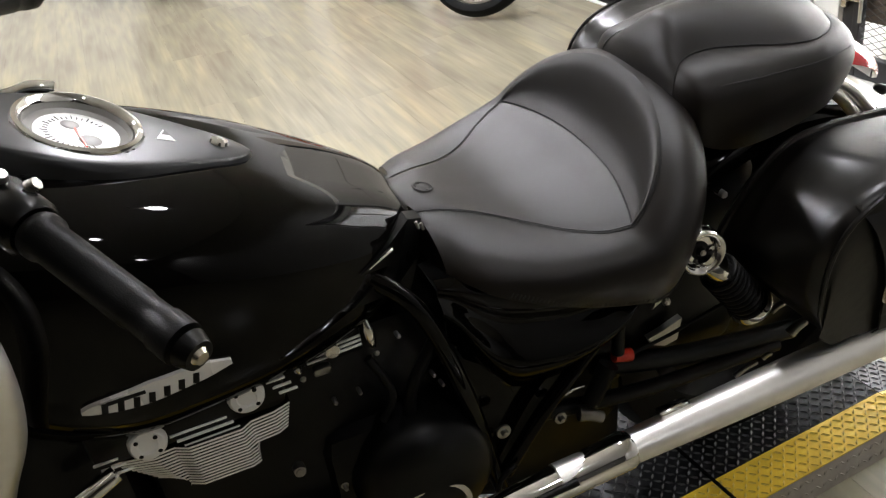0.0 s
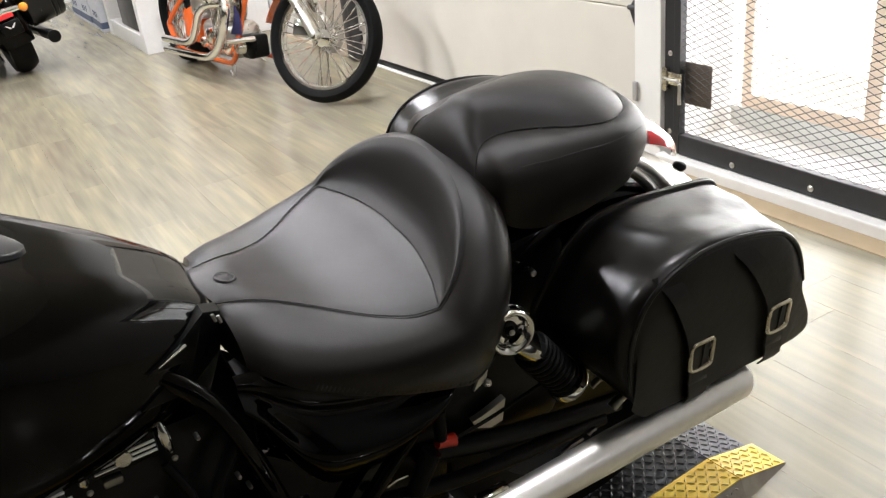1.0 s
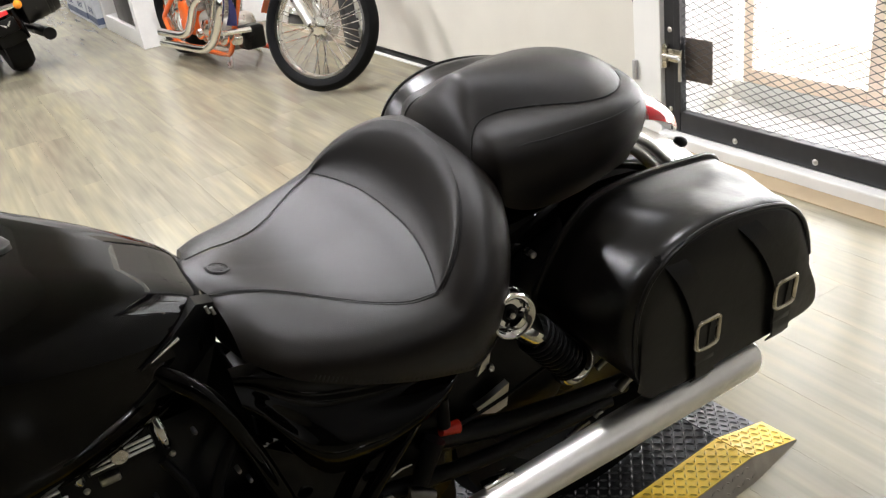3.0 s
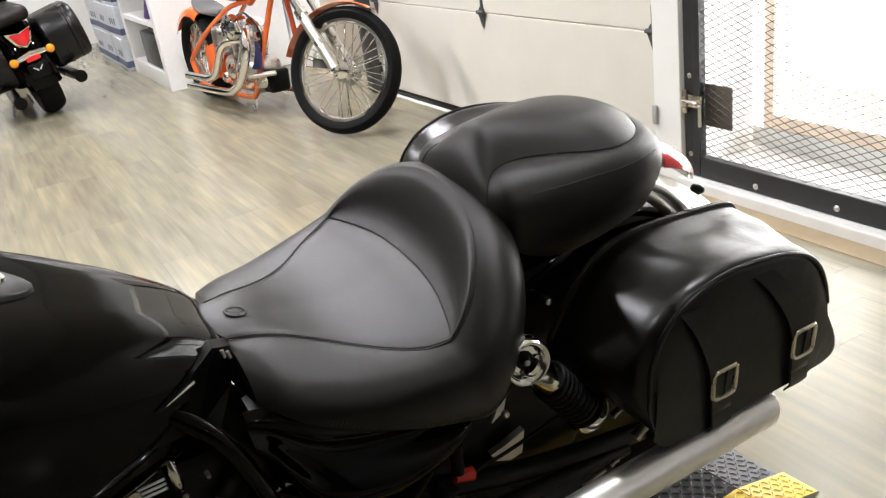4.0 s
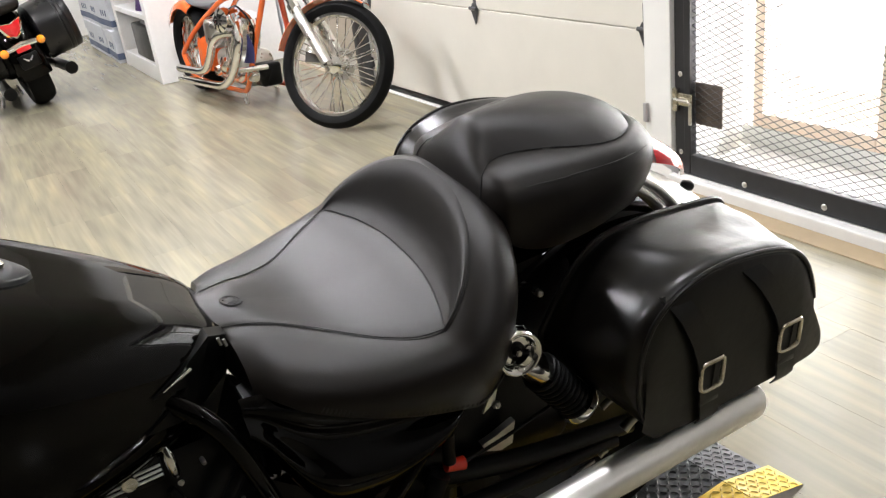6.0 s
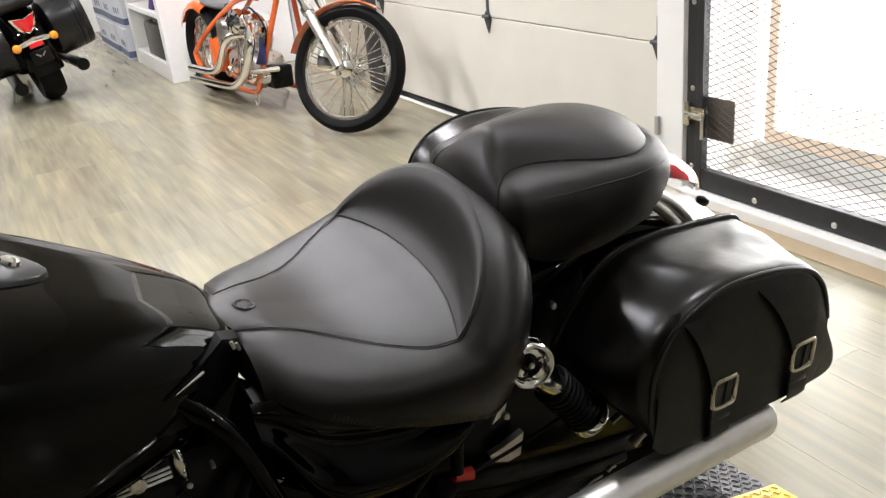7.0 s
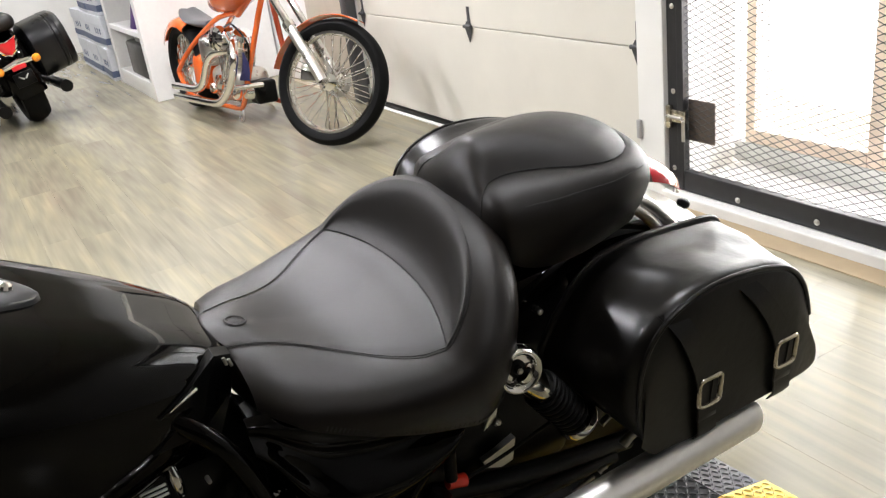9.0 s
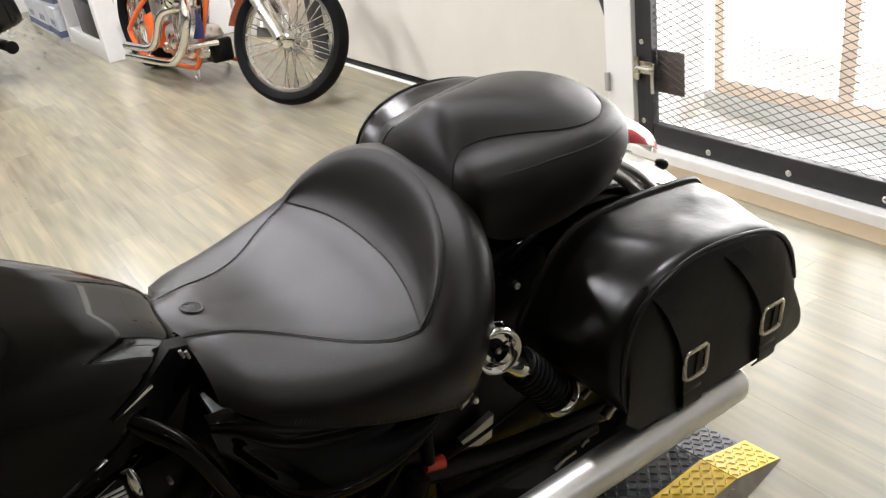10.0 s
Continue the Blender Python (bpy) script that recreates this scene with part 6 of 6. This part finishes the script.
for i in range(9):
    u = i / 8
    w = 0.078 * (1 - u) ** 0.5 + 0.014
    z = 0.640 - 0.105 * u
    lp.append([Vector((-0.352 - 0.02 * math.sin(math.pi * j / 8), w * (-1 + 2 * j / 8), z + 0.02 * (abs(-1 + 2 * j / 8)) * (1 - u))) for j in range(9)])
rings(bm, lp, False, False)
bmesh.ops.solidify(bm, geom=bm.faces[:], thickness=0.02)
tl = part("tail_lamp_surround", fix(bm), CHROME, bb, "chrome tail lamp surround")
bm = bmesh.new()
rings(bm, [[Vector((q.x - 0.012, q.y * 0.78, 0.60 + (q.z - 0.60) * 0.80)) for q in row] for row in lp], False, False)
bmesh.ops.solidify(bm, geom=bm.faces[:], thickness=0.01)
part("tail_lens", fix(bm), REDLENS, tl, "red tail lamp lens")
bm = bmesh.new()
box(bm, (-0.392, -0.05, 0.44), (-0.36, 0.05, 0.475), 0.006)
part("reflector", bm, REDLENS, bb, "red reflector")
bm = bmesh.new()
box(bm, (-0.375, -0.07, 0.32), (-0.36, 0.07, 0.42), 0.01)
part("plate_holder", bm, BLACKM, bb, "dark empty plate holder")
for q in (-1, 1):
    bm = bmesh.new()
    tube(bm, [(-0.380, q * 0.034, 0.398), (-0.380, q * 0.006, 0.372)], [0.003, 0.006], 8)
    part("fender_badge", bm, STEEL, bb, "small bright chevron badge")
bm = bmesh.new()
box(bm, (-0.30, -0.14, 0.69), (0.40, 0.14, 0.80), 0.05, None, 4)
part("seat", bm, SEAT, bb, "black seat")
bm = bmesh.new()
box(bm, (0.15, -0.16, 0.2), (0.95, 0.16, 0.66), 0.06, None, 3)
part("engine", bm, BLACKM, bb, "dark engine")
bm = bmesh.new()
turned(bm, [(0.2, -0.05), (0.26, -0.065), (0.31, -0.045), (0.32, 0), (0.31, 0.045), (0.26, 0.065), (0.2, 0.05)], facing((1.62, 0, 0.32), (0, 1, 0)), 40)
part("front_tyre", bm, TYRE, bb)
bm = bmesh.new()
tube(bm, [(0.35, 0, 0.80), (0.7, 0, 0.90), (1.0, 0, 0.88)], [0.12, 0.17, 0.1], 20)
part("fuel_tank", bm, PAINT, bb, "black fuel tank")
for sy in (-1, 1):
    bm = bmesh.new()
    tube(bm, [(1.62, sy * 0.1, 0.32), (1.3, sy * 0.1, 1.0)], 0.025, 12)
    part("fork_leg", bm, CHROME, bb)
    bm = bmesh.new()
    tube(bm, [(1.25, 0, 1.05), (1.1, sy * 0.25, 1.1), (0.8, sy * 0.42, 1.0)], 0.014, 10, 12)
    part("handlebar", bm, BLACKM, bb)
bm = bmesh.new()
tube(bm, [(0.3, 0.18, 0.2), (0.1, 0.30, 0.02)], 0.011, 8)
part("side_stand", bm, STEEL, bb, "steel side stand")

# ---------------------------------------------------------------- white shelf unit
SX, SY0, SY1, SD = 1.075, 5.62, 6.95, 0.5
shelf = thing("shelf_unit", "white open shelf unit with a black case on it", "shelf")
for nm, lo, hi in (("side_board", (SX, SY0, 0.0), (X1, SY0 + 0.10, 2.1)), ("side_board", (SX, SY1 - 0.10, 0.0), (SX + SD, SY1, 2.1)), ("back_board", (SX + SD - 0.02, SY0 + 0.101, 0.0), (SX + SD, SY1 - 0.101, 2.1)),
                   ("plinth", (SX + 0.004, SY0 + 0.101, 0.0), (SX + SD - 0.021, SY1 - 0.101, 0.13)), ("shelf_board", (SX, SY0 + 0.101, 0.47), (SX + SD - 0.021, SY1 - 0.101, 0.51)),
                   ("shelf_board", (SX, SY0 + 0.101, 0.86), (SX + SD - 0.021, SY1 - 0.101, 0.90)), ("shelf_board", (SX, SY0 + 0.101, 1.3), (SX + SD - 0.021, SY1 - 0.101, 1.34))):
    bm = bmesh.new()
    box(bm, lo, hi, 0.004)
    part(nm, bm, MELAMINE, shelf, smooth=False)
bm = bmesh.new()
box(bm, (SX + 0.02, SY0 + 0.20, 0.132), (SX + 0.30, SY0 + 0.80, 0.40), 0.02, None, 3)
box(bm, (SX + 0.05, SY0 + 0.30, 0.40), (SX + 0.25, SY0 + 0.56, 0.44), 0.015)
tagged(part("storage_case", bm, BLACKPL, None), "black plastic storage case on the lowest shelf", "case")
bm = bmesh.new()
lp = []
for i in range(7):
    u = i / 6
    lp.append([Vector((SX + 0.12 + 0.09 * math.cos(a) * (1 - 0.6 * u), SY0 + 0.45 + (0.20 - 0.12 * u) * math.sin(a), 0.512 + 0.24 * u)) for a in [2 * math.pi * j / 14 for j in range(14)]])
rings(bm, lp)
tagged(part("cloth_bundle", bm, PURPLE, None), "dark purple cloth bundle on the middle shelf", "cloth")
# stacked archive boxes beside the unit
gp = "archive boxes by the shelf"
for k, (by, bz) in enumerate(((7.28, 0.0), (7.80, 0.0), (7.28, 0.285), (7.80, 0.285), (7.28, 0.57), (7.80, 0.57), (8.32, 0.0), (8.32, 0.285))):
    bx = thing("archive_box", "white cardboard archive box with a blue printed band", "box", pose(1.24, by, bz, 0, 0, (k * 37 % 5) - 2), gp)
    bm = bmesh.new()
    box(bm, (-0.2, -0.245, 0.0), (0.2, 0.245, 0.235), 0.004)
    part("box_body", bm, BOARD, bx, smooth=False)
    bm = bmesh.new()
    box(bm, (-0.207, -0.252, 0.19), (0.207, 0.252, 0.281), 0.004)
    part("box_lid", bm, BOARD, bx, smooth=False)
    bm = bmesh.new()
    box(bm, (-0.2035, -0.2485, 0.03), (0.2035, 0.2485, 0.085), 0.001)
    part("blue_band", bm, BLUE, bx, "blue printed band", smooth=False)
    for q in (-0.09, 0.0, 0.08):
        bm = bmesh.new()
        box(bm, (-0.2035, q - 0.012, 0.115), (-0.2, q + 0.012, 0.165))
        part("print_bar", bm, BLUE, bx, "small dark print bar", smooth=False)
# beige jamb board and dark lift track at the end of the garage door
bm = bmesh.new()
box(bm, (X1 - 0.045, 4.085, 0.0), (X1 + 0.018, 4.72, 2.2), 0.006)
structure("door_jamb", bm, JAMB, "beige painted jamb board beside the garage door", "jamb")
bm = bmesh.new()
box(bm, (X1 - 0.075, 3.965, 0.012), (X1 - 0.010, 3.975, 2.1), 0.002)
box(bm, (X1 - 0.075, 3.976, 0.012), (X1 - 0.068, 4.045, 2.1), 0.002)
box(bm, (X1 - 0.075, 4.046, 0.012), (X1 - 0.046, 4.055, 2.1), 0.002)
for k in range(7):
    box(bm, (X1 - 0.045, 3.985, 0.12 + 0.3 * k), (X1 + 0.018, 4.035, 0.18 + 0.3 * k), 0.003)
tagged(part("door_track", bm, DARK, None), "dark steel lift track beside the garage door", "track", "", "structure")
bm = bmesh.new()
box(bm, (X1 - 0.03, 5.12, 0.75), (X1 + 0.018, 5.42, 1.25), 0.004)
tagged(part("wall_sign", bm, PINK, None), "small pale pink sign on the white wall", "sign")

# ---------------------------------------------------------------- plank floor
PWID, PLEN = 0.152, 0.914
rng = random.Random(7)
plank_me = bpy.data.meshes.new("plank")
bm = bmesh.new()
box(bm, (0.0002, 0.0002, -0.0055), (PWID - 0.0002, PLEN - 0.0002, 0.0))
bm.to_mesh(plank_me)
bm.free()
plank_me.materials.append(WOOD)
rest = bmesh.new()
cnt = 0
col = 0
x = X0
while x < X1 - 0.03:
    off = rng.random() * PLEN
    y = Y0 - off
    while y < Y1:
        near = -0.1 < x + PWID / 2 < 2.0 and -0.7 < y < 7.6
        if near and cnt < 300:
            ob = new("plank", plank_me)
            ob.location = (x, y, 0.0)
            ob.parent = floor
            cnt += 1
        else:
            x_hi = min(x + PWID, X1 - 0.032)
            box(rest, (x + 0.0002, max(y, Y0) + 0.0002, -0.0055), (x_hi - 0.0002, min(y + PLEN, Y1) - 0.0002, 0.0))
        y += PLEN
    x += PWID
far = part("far_planks", rest, WOOD, floor, "vinyl planks farther off", smooth=False)
far["kind"] = "stuff"
